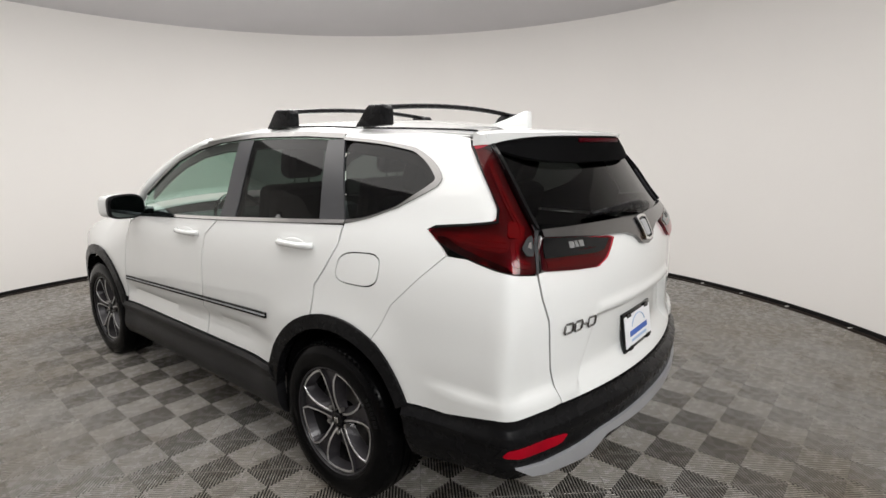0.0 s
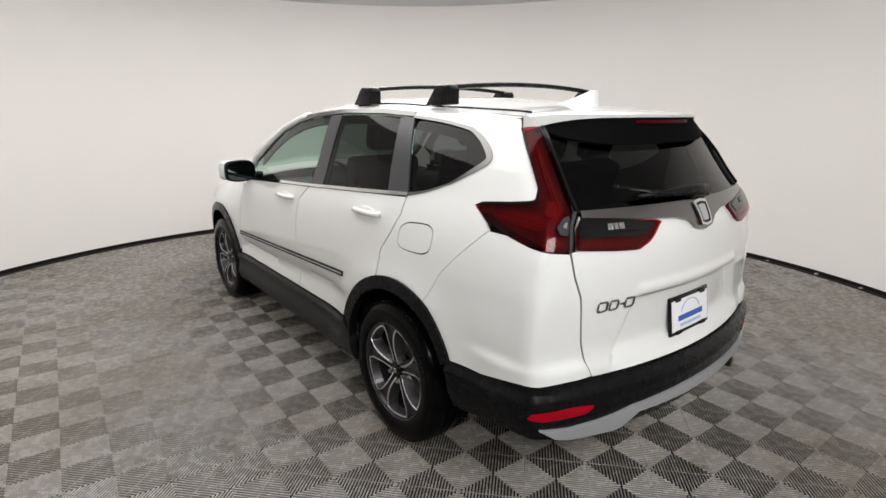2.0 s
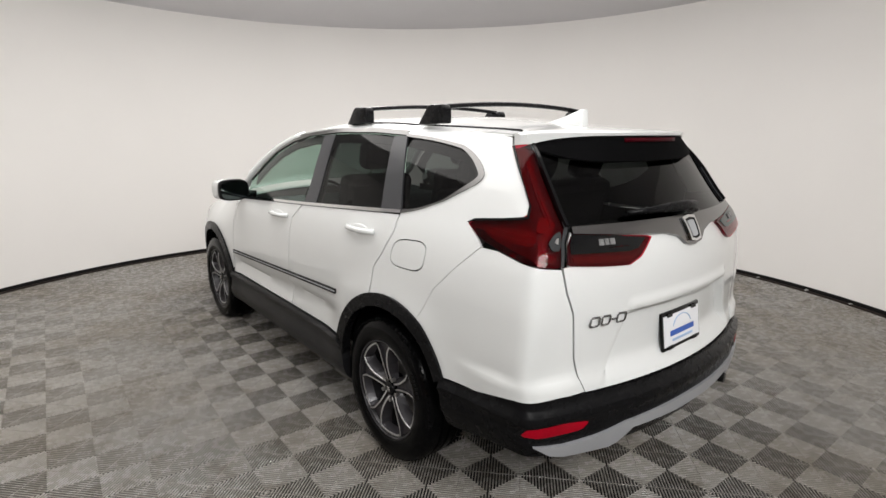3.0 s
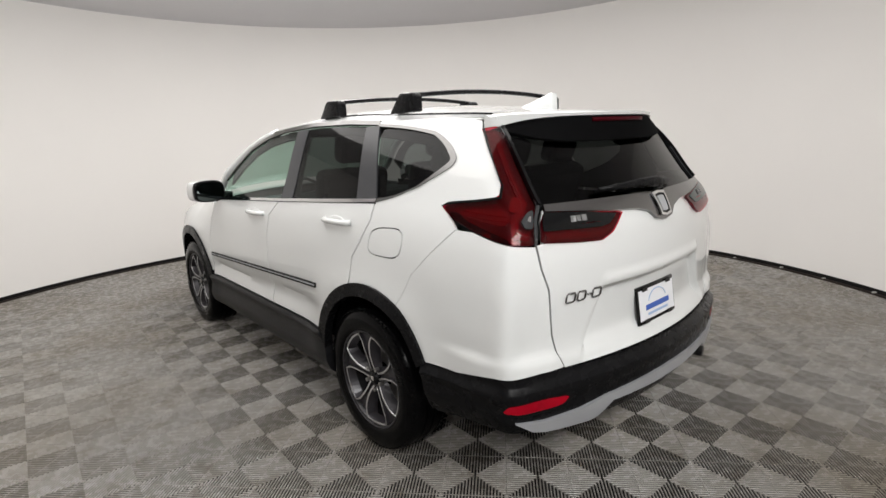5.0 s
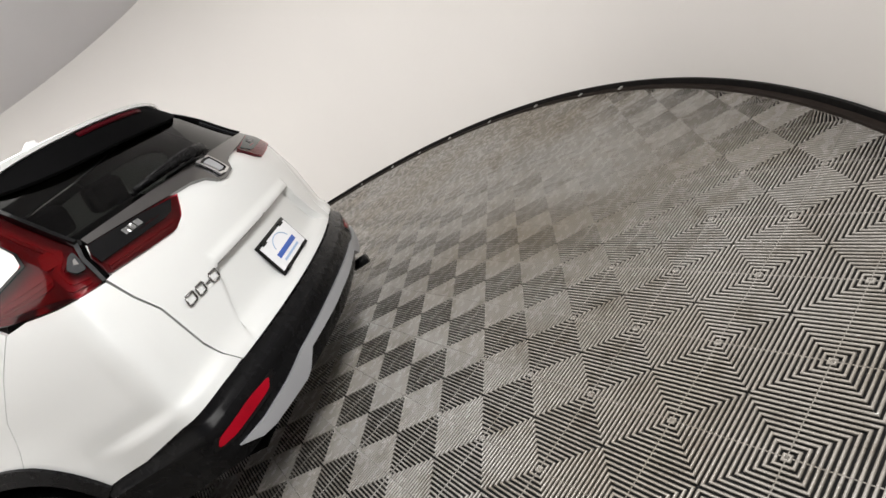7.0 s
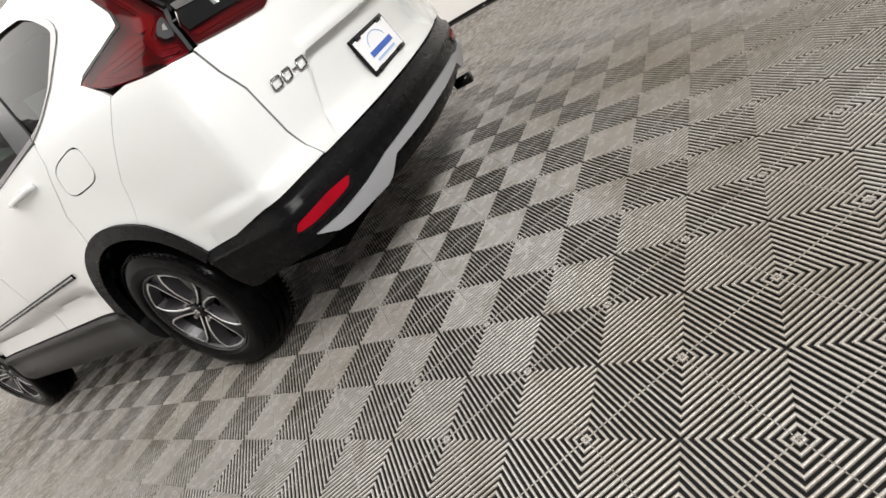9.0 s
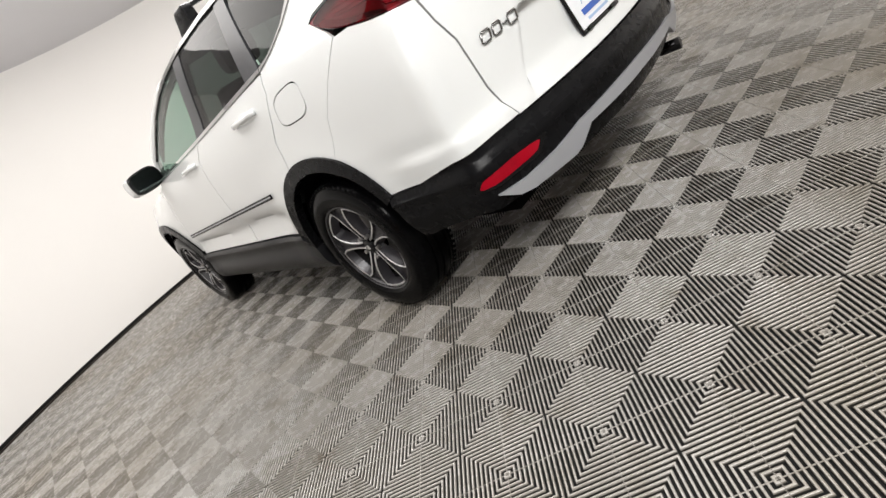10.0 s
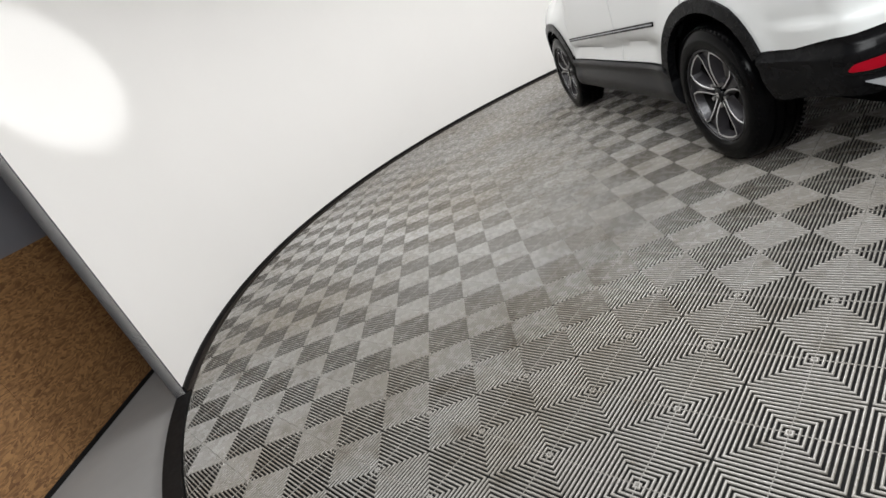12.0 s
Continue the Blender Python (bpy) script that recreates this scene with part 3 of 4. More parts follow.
lamp_inlay("lamp_dark_band", rounded([(-0.60, 1.225), (-0.66, 1.19), (-0.80, 1.155), (-0.93, 1.125), (-0.90, 1.15), (-0.80, 1.178), (-0.72, 1.200), (-0.66, 1.226)], 1), LENS_DARK, -0.004, tails)
RIM_OUT = [(-0.553, 1.24), (-0.604, 1.257), (-0.778, 1.272), (-0.885, 1.285), (-0.895, 1.326), (-0.868, 1.395), (-0.803, 1.513), (-0.792, 1.533)]
lamp_inlay("lamp_black_rim", RIM_OUT + [(-0.808, 1.533), (-0.852, 1.44), (-0.904, 1.322), (-0.894, 1.278), (-0.778, 1.264), (-0.607, 1.249)], GLOSS_BLACK, 0.0085, tails, label="gloss black lamp rim")
lamp_inlay("lamp_edge", [(-0.90, 1.540), (-0.952, 1.503), (-1.002, 1.40), (-1.052, 1.285), (-1.060, 1.245), (-1.030, 1.20), (-1.018, 1.117), (-1.006, 1.119), (-1.016, 1.20), (-1.041, 1.245), (-1.034, 1.285), (-0.988, 1.40), (-0.937, 1.50)], SMOKED, 0.009, tails)
lamp_inlay("lamp_light_guide", rounded([(-0.880, 1.48), (-0.925, 1.37), (-0.972, 1.27), (-0.962, 1.240), (-0.925, 1.222), (-0.922, 1.150), (-0.992, 1.134), (-0.995, 1.160), (-0.955, 1.172), (-0.957, 1.208), (-0.99, 1.226), (-1.006, 1.262), (-0.955, 1.38), (-0.898, 1.49)], 1, 0.15), LENS_MID, -0.004, tails, 0.012)
lamp_inlay("lamp_light_guide", rounded([(-0.93, 1.385), (-0.984, 1.268), (-0.976, 1.238), (-0.942, 1.218), (-0.941, 1.163), (-0.994, 1.148), (-0.994, 1.154), (-0.949, 1.167), (-0.950, 1.213), (-0.982, 1.232), (-0.993, 1.266), (-0.938, 1.387)], 1, 0.15), LENS_GUIDE, 0.0, tails, 0.02)
lamp_inlay("lamp_clear_insert", rounded([(-0.962, 1.200), (-0.995, 1.228), (-1.022, 1.234), (-1.012, 1.19), (-1.004, 1.172), (-0.975, 1.176)], 1, 0.15), SMOKED, 0.0088, tails, 0.02, "smoked clear lamp insert")
lamp_inlay("lamp_clear_insert", [(-0.988, 1.200), (-0.998, 1.212), (-1.008, 1.214), (-1.002, 1.194)], STEEL, 0.0100, tails, 0.02)
lamp_inlay("lamp_prism", rounded([(-0.918, 1.238), (-0.938, 1.288), (-0.985, 1.282), (-1.012, 1.262), (-0.985, 1.232)], 1, 0.15), LENS_GUIDE, -0.003, tails, 0.015)
for z0, z1 in ((1.205, 1.208), (1.222, 1.225)):
    lamp_inlay("lamp_bar", [(-0.72, z0 + 0.012), (-0.81, z0 + 0.004), (-0.91, z0), (-0.91, z1), (-0.81, z1 + 0.004), (-0.72, z1 + 0.012)], LENS_GUIDE, -0.003, tails)
gates = panel("gate_lamp", rounded(gate_lamp_out, 1, 0.08), LENS_RED, car, off=0.014, thick=0.004, step=0.03, label="red inner tail lamp on the tailgate")
lamp_inlay("reflector_base", rounded(gate_lamp_out, 1, 0.08), LAMP_BASE, 0.0055, gates, 0.02)
lamp_inlay("lamp_black_rim", [(-1.068, 1.219), (-1.050, 1.19), (-1.049, 1.160), (-1.20, 1.155), (-1.35, 1.150), (-1.40, 1.155), (-1.46, 1.186), (-1.30, 1.205)], GLOSS_BLACK, 0.0155, gates, label="gloss black lamp panel")
lamp_inlay("gate_lamp_guide", [(-1.06, 1.130), (-1.20, 1.121), (-1.36, 1.114), (-1.40, 1.140), (-1.36, 1.139), (-1.20, 1.146), (-1.06, 1.153)], LENS_MID, 0.008, gates, 0.02)
lamp_inlay("gate_lamp_guide", [(-1.06, 1.138), (-1.20, 1.131), (-1.37, 1.124), (-1.37, 1.128), (-1.20, 1.136), (-1.06, 1.143)], LENS_GUIDE, 0.0115, gates)
for k in range(3):
    a = -1.188 - 0.030 * k
    lamp_inlay("reversing_lamp", [(a, 1.178), (a - 0.025, 1.177), (a - 0.028, 1.197), (a - 0.002, 1.198)], LENS_CLEAR, 0.0175, gates, 0.01, "clear ribbed reversing lamp" if k == 0 else "", shape=lambda u, z: 0.002 * np.sin((z + 0.5 * u) * 2 * math.pi / 0.009))

for ob in tails + gates:
    ob.visible_shadow = False

# chrome strip with the plain badge
panel("chrome_strip", [(-1.073, 1.222), (-1.311, 1.208), (-1.60, 1.190), (-1.675, 1.172), (-1.715, 1.140), (MID, 1.130), (MID, 1.243), (-1.5, 1.244), (-1.073, 1.244)], CHROME, car, off=0.016, thick=0.02, both="join", step=0.03, label="satin chrome strip across the tailgate")
badge = panel("badge", rounded([(-1.729, 1.230), (-1.738, 1.150), (MID, 1.144), (MID, 1.236)], 1, 0.12), GLOSS_BLACK, car, off=0.022, thick=0.012, both="join", step=0.02, label="plain chrome badge")[0]
frame_out = [(-1.729, 1.232), (-1.738, 1.149), (MID, 1.143), (MID, 1.151), (-1.746, 1.157), (-1.739, 1.223), (MID, 1.228), (MID, 1.237)]
panel("badge_frame", frame_out, BRIGHT, car, off=0.027, thick=0.008, both="join", step=0.015)
panel("badge_block", [(-1.752, 1.216), (-1.757, 1.163), (MID, 1.160), (MID, 1.219)], SILVER, car, off=0.026, thick=0.006, both="join", step=0.015)

# black bumper, silver skid, reflectors
def bumper_shape(u, z):
    """A shelf under the painted skin, a rounded brow and a lower part that draws in."""
    s = lambda v: np.clip(v, 0, 1) ** 2 * (3 - 2 * np.clip(v, 0, 1))
    shelf = 0.592 + 0.012 * s((-0.6 - u) / 0.4)
    groove = np.exp(-((z - shelf + 0.014) / 0.0045) ** 2) * s((u + 1.0) / 0.15)
    return 0.018 * s((shelf - z) / 0.030) - 0.006 * groove - 0.010 * s((0.555 - z) / 0.03) - 0.030 * np.clip((0.47 - z) / 0.12, 0, 1)


panel("rear_bumper", [(-0.462, 0.592), (-0.681, 0.598), (-0.855, 0.631), (-1.022, 0.637), (-1.136, 0.631), (-1.465, 0.627), (MID, 0.628), (MID, 0.36), (-1.3, 0.375), (-1.0, 0.405), (-0.85, 0.415), (-0.7, 0.40), (-0.53, 0.375), (-0.488, 0.38), (-0.482, 0.40), (-0.475, 0.48)], BLACK_TRIM, car, off=0.006, both="join", thick=0.04, label="black grained plastic rear bumper",
      shape=bumper_shape, step=0.02)
panel("skid_plate", [(-0.919, 0.470), (-1.028, 0.458), (-1.183, 0.466), (-1.33, 0.487), (-1.645, 0.497), (MID, 0.499), (MID, 0.452), (-1.658, 0.450), (-1.37, 0.454), (-1.29, 0.408), (-1.25, 0.400), (-1.035, 0.411), (-0.977, 0.426)], SILVER, car, off=0.026, thick=0.035, both="join", step=0.03, label="silver skid strip under the bumper")
panel("rear_reflector", rounded([(-0.885, 0.512), (-0.902, 0.540), (-1.022, 0.547), (-1.140, 0.536), (-1.105, 0.505), (-0.938, 0.504)], 2, 0.15), LENS_BRIGHT, car, off=0.0225, thick=0.01, step=0.02, label="red reflector in the bumper")
panel("reflector_frame", [(-0.862, 0.506), (-0.895, 0.553), (-1.022, 0.559), (-1.175, 0.541), (-1.115, 0.491), (-0.935, 0.491)], GLOSS_BLACK, car, off=0.0205, thick=0.01, step=0.03)

# cladding, sills, mouldings
panel("arch_cladding", arc(AY, AZ, R_OUT, 12, 153, 26) + arc(AY, AZ, R_IN, 153, 8, 24), BLACK_TRIM, car, off=0.014, thick=0.05, step=0.05, label="black wheel arch cladding")
panel("arch_cladding", arc(FY, AZ, R_OUT, -5, 162, 26) + arc(FY, AZ, R_IN, 166, -5, 24), BLACK_TRIM, car, off=0.014, thick=0.05, step=0.05, label="black wheel arch cladding")
panel("sill", [(0.36, 0.25), (2.24, 0.25), (2.20, 0.40), (2.165, 0.522), (0.41, 0.522), (0.37, 0.40)], SILL_TRIM, car, off=0.012, thick=0.05, step=0.02, label="black plastic sill cladding", shape=lambda u, z: 0.012 * np.exp(-((z - 0.50) / 0.02) ** 2) + 0.018 * np.exp(-((z - 0.36) / 0.06) ** 2) - 0.03 * np.clip((0.30 - z) / 0.05, 0, 1))
for a, b in ((1.072, 2.125), (0.44, 1.064)):
    line = lambda u: 0.762 + (u - 0.44) * (0.700 - 0.768) / 1.68
    panel("door_moulding", [(a, line(a) - 0.013), (b, line(b) - 0.013), (b, line(b) + 0.013), (a, line(a) + 0.013)], BLACK_TRIM, car, off=0.010, thick=0.01, step=0.04, label="black door moulding")
    panel("moulding_trim", [(a, line(a) - 0.0015), (b, line(b) - 0.0015), (b, line(b) + 0.0045), (a, line(a) + 0.0045)], SILVER, car, off=0.013, thick=0.008, step=0.05)

# side windows, pillars and chrome
panel("front_window", rounded([(1.86, 1.145), (0.925, 1.190), (0.935, 1.34), (1.000, 1.572), (1.215, 1.560), (1.453, 1.522), (1.66, 1.455), (1.80, 1.36), (1.93, 1.25)], 1, 0.06), GREEN, car, off=-0.006, thick=0.005, label="green tinted front side window")
panel("rear_side_window", [(0.80, 1.196), (0.115, 1.238), (0.235, 1.570), (0.514, 1.586), (0.875, 1.580), (0.83, 1.39)], PRIVACY, car, off=-0.006, thick=0.005, label="dark privacy glass rear door window")
panel("quarter_window", rounded([(-0.045, 1.248), (0.115, 1.567), (-0.103, 1.548), (-0.28, 1.521), (-0.40, 1.492), (-0.47, 1.468), (-0.526, 1.438), (-0.550, 1.418), (-0.525, 1.406), (-0.379, 1.350), (-0.231, 1.290), (-0.129, 1.258)], 2, 0.16), PRIVACY, car, off=-0.006, thick=0.005, label="dark privacy glass quarter window")
panel("pillar_trim", [(0.935, 1.186), (0.79, 1.194), (0.82, 1.39), (0.865, 1.582), (1.005, 1.578), (0.945, 1.34)], PILLAR, car, off=-0.001, thick=0.01, label="dark satin door pillar")
panel("pillar_trim", [(0.125, 1.236), (-0.030, 1.245), (0.128, 1.576), (0.240, 1.574)], PILLAR, car, off=-0.001, thick=0.01, label="dark satin door pillar")
TOP = [(1.93, 1.25), (1.80, 1.365), (1.66, 1.462), (1.453, 1.532), (1.215, 1.571), (1.0, 1.584), (0.803, 1.594), (0.418, 1.592), (0.13, 1.578)]
panel("window_surround", TOP + [(u, z + 0.022) for u, z in TOP[::-1]], CHROME, car, off=0.003, thick=0.012)
panel("window_chrome", [(1.93, 1.122), (1.76, 1.132), (0.893, 1.174), (0.27, 1.209), (-0.04, 1.229), (-0.04, 1.244), (0.27, 1.225), (0.893, 1.189), (1.76, 1.147), (1.93, 1.138)], BRIGHT, car, off=0.006, thick=0.014, label="chrome belt strip")
rear_in = [(0.125, 1.570), (-0.103, 1.552), (-0.285, 1.524), (-0.40, 1.496), (-0.47, 1.472), (-0.53, 1.440), (-0.556, 1.418), (-0.53, 1.402), (-0.383, 1.347), (-0.233, 1.287), (-0.131, 1.256), (-0.045, 1.246)]
rear_in = eased(rear_in)
panel("window_chrome", DLO_REAR + rear_in[::-1], CHROME, car, off=0.005, thick=0.014, label="chrome frame round the quarter window", step=0.03)

# roof, windscreen, bonnet, spoiler
edge_z = curve([(y if y > -0.3 else y * 0.68 - 0.1, z) for y, z in ROOF_EDGE[::-1]])
ridge_z = curve(((-0.80, 1.588), (-0.6, 1.604), (-0.45, 1.618), (-0.2, 1.645), (0.1, 1.672), (0.5, 1.688), (0.9, 1.69), (1.3, 1.665), (1.6, 1.585), (1.9, 1.455), (2.3, 1.215), (2.45, 1.135)))
hood_z = curve(((2.2, 1.165), (2.5, 1.125), (2.8, 1.07), (3.02, 0.99), (3.2, 0.90), (3.36, 0.75), (3.45, 0.6)))


def top_sheet(name, y0, y1, ridge, edge, material, rows, cols=18, bow=0.0, power=2.4, thick=0.012, label=""):
    """A crowned sheet from side to side: roof, windscreen and bonnet."""
    verts, faces = [], []
    for i in range(rows + 1):
        for j in range(cols + 1):
            s = -1 + 2 * j / cols
            y = y0 + (y1 - y0) * i / rows - bow * s * s * (1 if y1 > y0 else 1)
            e = float(edge(y))
            w = float(side_x(np.array(y), np.array(e)))
            verts.append((s * w, y, e + (float(ridge(y)) - e) * (1 - abs(s) ** power)))
    n = cols + 1
    for i in range(rows):
        faces += [(i * n + j, i * n + j + 1, (i + 1) * n + j + 1, (i + 1) * n + j) for j in range(cols)]
    k = len(verts)
    verts += [(x * 0.995, y, z - thick) for x, y, z in verts]
    faces += [tuple(v + k for v in f[::-1]) for f in faces]
    loop = list(range(n)) + [i * n + cols for i in range(1, rows + 1)] + [rows * n + j for j in range(cols - 1, -1, -1)] + [i * n for i in range(rows - 1, 0, -1)]
    faces += [(b, a, a + k, b + k) for a, b in zip(loop, loop[1:] + loop[:1])]
    ob = from_lists(name, verts, faces, material, car, label)
    ob.data.set_sharp_from_angle(angle=radians(38))
    return ob


top_sheet("roof", -0.60, 1.42, ridge_z, edge_z, PAINT, 36, 24)
top_sheet("windscreen", 1.425, 2.33, ridge_z, lambda y: edge_z(y), GREEN, 18, thick=0.005, label="green tinted windscreen")
verts, faces = [], []
for i in range(7):
    z = 0.30 + 0.48 * i / 6
    for j in range(25):
        s = -1 + j / 12
        verts.append((s * (0.80 - 0.10 * (i / 6) ** 2), 3.42 - 0.20 * s**4 - 0.10 * (i / 6) ** 3 - 0.06 * (1 - i / 6) ** 2, z))
for i in range(6):
    faces += [(i * 25 + j, i * 25 + j + 1, (i + 1) * 25 + j + 1, (i + 1) * 25 + j) for j in range(24)]
from_lists("front_bumper", verts, faces, PAINT, car)
top_sheet("bonnet", 2.30, 3.36, hood_z, lambda y: hood_z(y) - 0.07, PAINT, 20, label="white bonnet")
for s in (-1, 1):
    for a, b in ((1.40, 2.32),):
        ys = np.linspace(a, b, 12)
        tube("windscreen_pillar", [(s * (float(side_x(np.array(y), np.array(float(edge_z(y)))))-0.020), y, float(edge_z(y)) - 0.016) for y in ys], 0.028, PAINT, car)
    tube("roof_seam", [(s * 0.525, y, float(edge_z(y)) + (float(ridge_z(y)) - float(edge_z(y))) * (1 - (0.525 / float(side_x(np.array(y), np.array(float(edge_z(y)))))) ** 2.4) + 0.001) for y in np.linspace(-0.50, 0.70, 26)], 0.007, BLACK_TRIM, car, sides=6, label="black roof joint strip")

# spoiler: white top, black underside with the high brake lamp
def spoiler_line(x):
    return -0.795 + 0.215 * (x / 0.63) ** 2


verts, faces, cols = [], [], 40
for j in range(cols + 1):
    x = -0.622 + 1.244 * j / cols
    yr, far = spoiler_line(x), abs(x / 0.622)
    joint = -0.475 - 0.075 * far**3
    rise = lambda y: float(edge_z(y)) + (float(ridge_z(y)) - float(edge_z(y))) * (1 - min(1.0, abs(x) / float(side_x(np.array(y), np.array(float(edge_z(y)))))) ** 2.4)
    f = rise(joint)
    lip = 1.592 + 0.004 * far**4 - 0.012 * far**12
    low = 1.576 - 0.046 * far**6
    verts += [(x, joint, f - 0.006), (x, joint, f + 0.004), (x, joint * 0.6 + yr * 0.4, f * 0.55 + lip * 0.45 + 0.004), (x, yr + 0.012, lip), (x, yr, lip - 0.005), (x, yr + 0.004, low), (x, yr + 0.04, low - 0.004), (x, joint, f - 0.05)]
    if j:
        faces += [((j - 1) * 8 + i, (j - 1) * 8 + (i + 1) % 8, j * 8 + (i + 1) % 8, j * 8 + i) for i in range(8)]
faces += [tuple(range(8))[::-1], tuple(cols * 8 + i for i in range(8))]
spoiler = from_lists("spoiler", verts, faces, PAINT, car, "white roof spoiler with black underside")
spoiler.data.set_sharp_from_angle(angle=radians(60))
verts, faces = [], []
for j in range(cols + 1):
    x = -0.60 + 1.20 * j / cols
    yr, far = spoiler_line(x) + 0.010, abs(x / 0.60)
    top = 1.572 - 0.034 * far**5
    low = 1.525 - 0.058 * (1 - far**5)
    ye = float(rear_line(low) + rear_bow(low) * (x / half_width(low)) ** 2) - 0.028 * (1 - far**6) - 0.004
    ym = min((yr + ye) / 2 - 0.004, yr)
    verts += [(x, yr, top), (x, ym, (top + low) / 2 + 0.006), (x, ye, low + 0.006), (x, ye + 0.008, low), (x, ye + 0.06, low + 0.004), (x, -0.5, 1.54)]
    if j:
        faces += [((j - 1) * 6 + i, (j - 1) * 6 + (i + 1) % 6, j * 6 + (i + 1) % 6, j * 6 + i) for i in range(6)]
faces += [tuple(range(6))[::-1], tuple(cols * 6 + i for i in range(6))]
under = from_lists("spoiler_underside", verts, faces, DARK, spoiler)
under.data.set_sharp_from_angle(angle=radians(40))
bm = bmesh.new()
for j in range(10):
    x0, x1 = -0.20 + 0.04 * j, -0.20 + 0.04 * (j + 1)
    q = [bm.verts.new((x, spoiler_line(x) + 0.006, z)) for x, z in ((x0, 1.566), (x1, 1.566), (x1, 1.550), (x0, 1.550))]
    bm.faces.new(q)
bmesh.ops.remove_doubles(bm, verts=bm.verts, dist=1e-4)
bmesh.ops.solidify(bm, geom=list(bm.faces), thickness=0.008)
part("high_brake_lamp", bm, LENS_HIGH, spoiler, "red high brake lamp")

# fin
prism("roof_fin", [(-0.21, 1.640), (-0.30, 1.662), (-0.36, 1.682), (-0.405, 1.697), (-0.425, 1.697), (-0.43, 1.615), (-0.21, 1.63)], -0.022, 0.022, PAINT, car, bevel=0.008)

# roof bars
for y0, y1, back in ((-0.06, 0.14, 0.0), (0.625, 0.845, 0.012)):
    bar_y = y0 + 0.06
    bar = tube("roof_bar", [(x, bar_y, 1.708 + back + 0.028 * (1 - (x / 0.56) ** 2)) for x in np.linspace(-0.56, 0.505, 15)], 0.012, BLACK_TRIM, car, "black roof cross bar")
    for s in (-1, 1):
        prism("bar_foot", [(y0, 1.632 + back), (y1, 1.625 + back), (y1 - 0.04, 1.665 + back), (y1 - 0.075, 1.705 + back), (y1 - 0.10, 1.722 + back), (y0 + 0.015, 1.720 + back), (y0, 1.700 + back)], s * (0.532 if s < 0 else 0.475), s * (0.590 if s < 0 else 0.530), BLACK_TRIM, bar, bevel=0.008, label="black plastic foot")

# door handles, mirror, wiper
for y, z in ((0.245, 1.122), (1.25, 1.083)):
    for s in (-1, 1):
        w = float(side_x(np.array(y), np.array(z)))
        bm = bmesh.new()
        bmesh.ops.create_uvsphere(bm, u_segments=20, v_segments=10, radius=1, matrix=pose(s * w, y, z - 0.004) @ Matrix.Diagonal((0.006, 0.085, 0.032, 1)))
        part("handle_cup", bm, PAINT, car)
        handle = tube("door_handle", [(s * (w + d), y + dy, z + dz) for dy, d, dz in ((0.12, 0.000, 0), (0.10, 0.018, 0), (0.05, 0.027, 0.001), (-0.05, 0.027, 0.001), (-0.105, 0.022, 0.003), (-0.13, 0.000, 0.004))], 0.0135, PAINT, car, "white door handle", sides=10)
for s in (-1, 1):
    where = pose(s * 0.955, 1.945, 1.190, 0, 0, s * -8) @ Matrix.Rotation(radians(90), 4, "Z")
    oval = lambda a, b: rounded([(-a, -b), (a, -b), (a * 1.06, 0.3 * b), (a * 0.9, b), (-a * 0.95, b)], 3, 0.22)
    mirror_ob = prism("door_mirror", oval(0.110, 0.074), -0.028, 0.070, PAINT, car, where, 0.012, "white door mirror")
    prism("mirror_frame", oval(0.112, 0.077), -0.062, -0.031, GLOSS_BLACK, mirror_ob, where, 0.006)
    prism("mirror_glass", oval(0.098, 0.065), -0.066, -0.0625, MIRROR, mirror_ob, where)
    tube("mirror_arm", [(s * 0.79, 1.90, 1.15), (s * 0.84, 1.93, 1.155), (s * 0.90, 1.945, 1.165)], 0.025, GLOSS_BLACK, mirror_ob)
wiper = tube("rear_wiper", [(0.09, -0.950, 1.268), (0.06, -0.956, 1.282), (-0.02, -0.956, 1.291), (-0.12, -0.948, 1.292), (-0.24, -0.935, 1.290), (-0.36, -0.908, 1.286)], [0.018, 0.026, 0.024, 0.020, 0.014, 0.008], BLACK_TRIM, car, "black rear wiper", sides=12)
tube("wiper_blade", [(0.02, -0.944, 1.276), (-0.16, -0.932, 1.279), (-0.37, -0.898, 1.277)], 0.007, DARK, wiper, sides=6)

# number plate in its black frame, blank bars for its print
plate_m = pose(0.0, -0.974, 0.765, -8, 0, 0)
plate = prism("plate_frame", [(-0.012, -0.083), (0.0, -0.083), (0.0, 0.083), (-0.012, 0.083)], -0.160, 0.160, GLOSS_BLACK, car, plate_m, 0.003, "black plate frame with a white dealer card")
prism("plate_card", [(-0.0145, -0.066), (-0.011, -0.066), (-0.011, 0.066), (-0.0145, 0.066)], -0.150, 0.150, PLATE_WHITE, plate, plate_m)
for x0, x1, z0, z1, m, label in ((-0.100, 0.100, -0.026, -0.003, PRINT_BLUE, "blue printed bar"), (-0.085, 0.085, -0.050, -0.040, PRINT_PALE, "pale blue printed bar")):
    prism("print_bar", [(-0.0165, z0), (-0.0144, z0), (-0.0144, z1), (-0.0165, z1)], x0, x1, m, plate, plate_m, label=label)
arcpts = [(0.075 * math.cos(a), -0.0155, 0.005 + 0.05 * math.sin(a)) for a in np.linspace(0.15, math.pi - 0.15, 14)]
tube("print_arc", [plate_m @ Vector(p) for p in arcpts], 0.0022, PRINT_PALE, plate, sides=5)
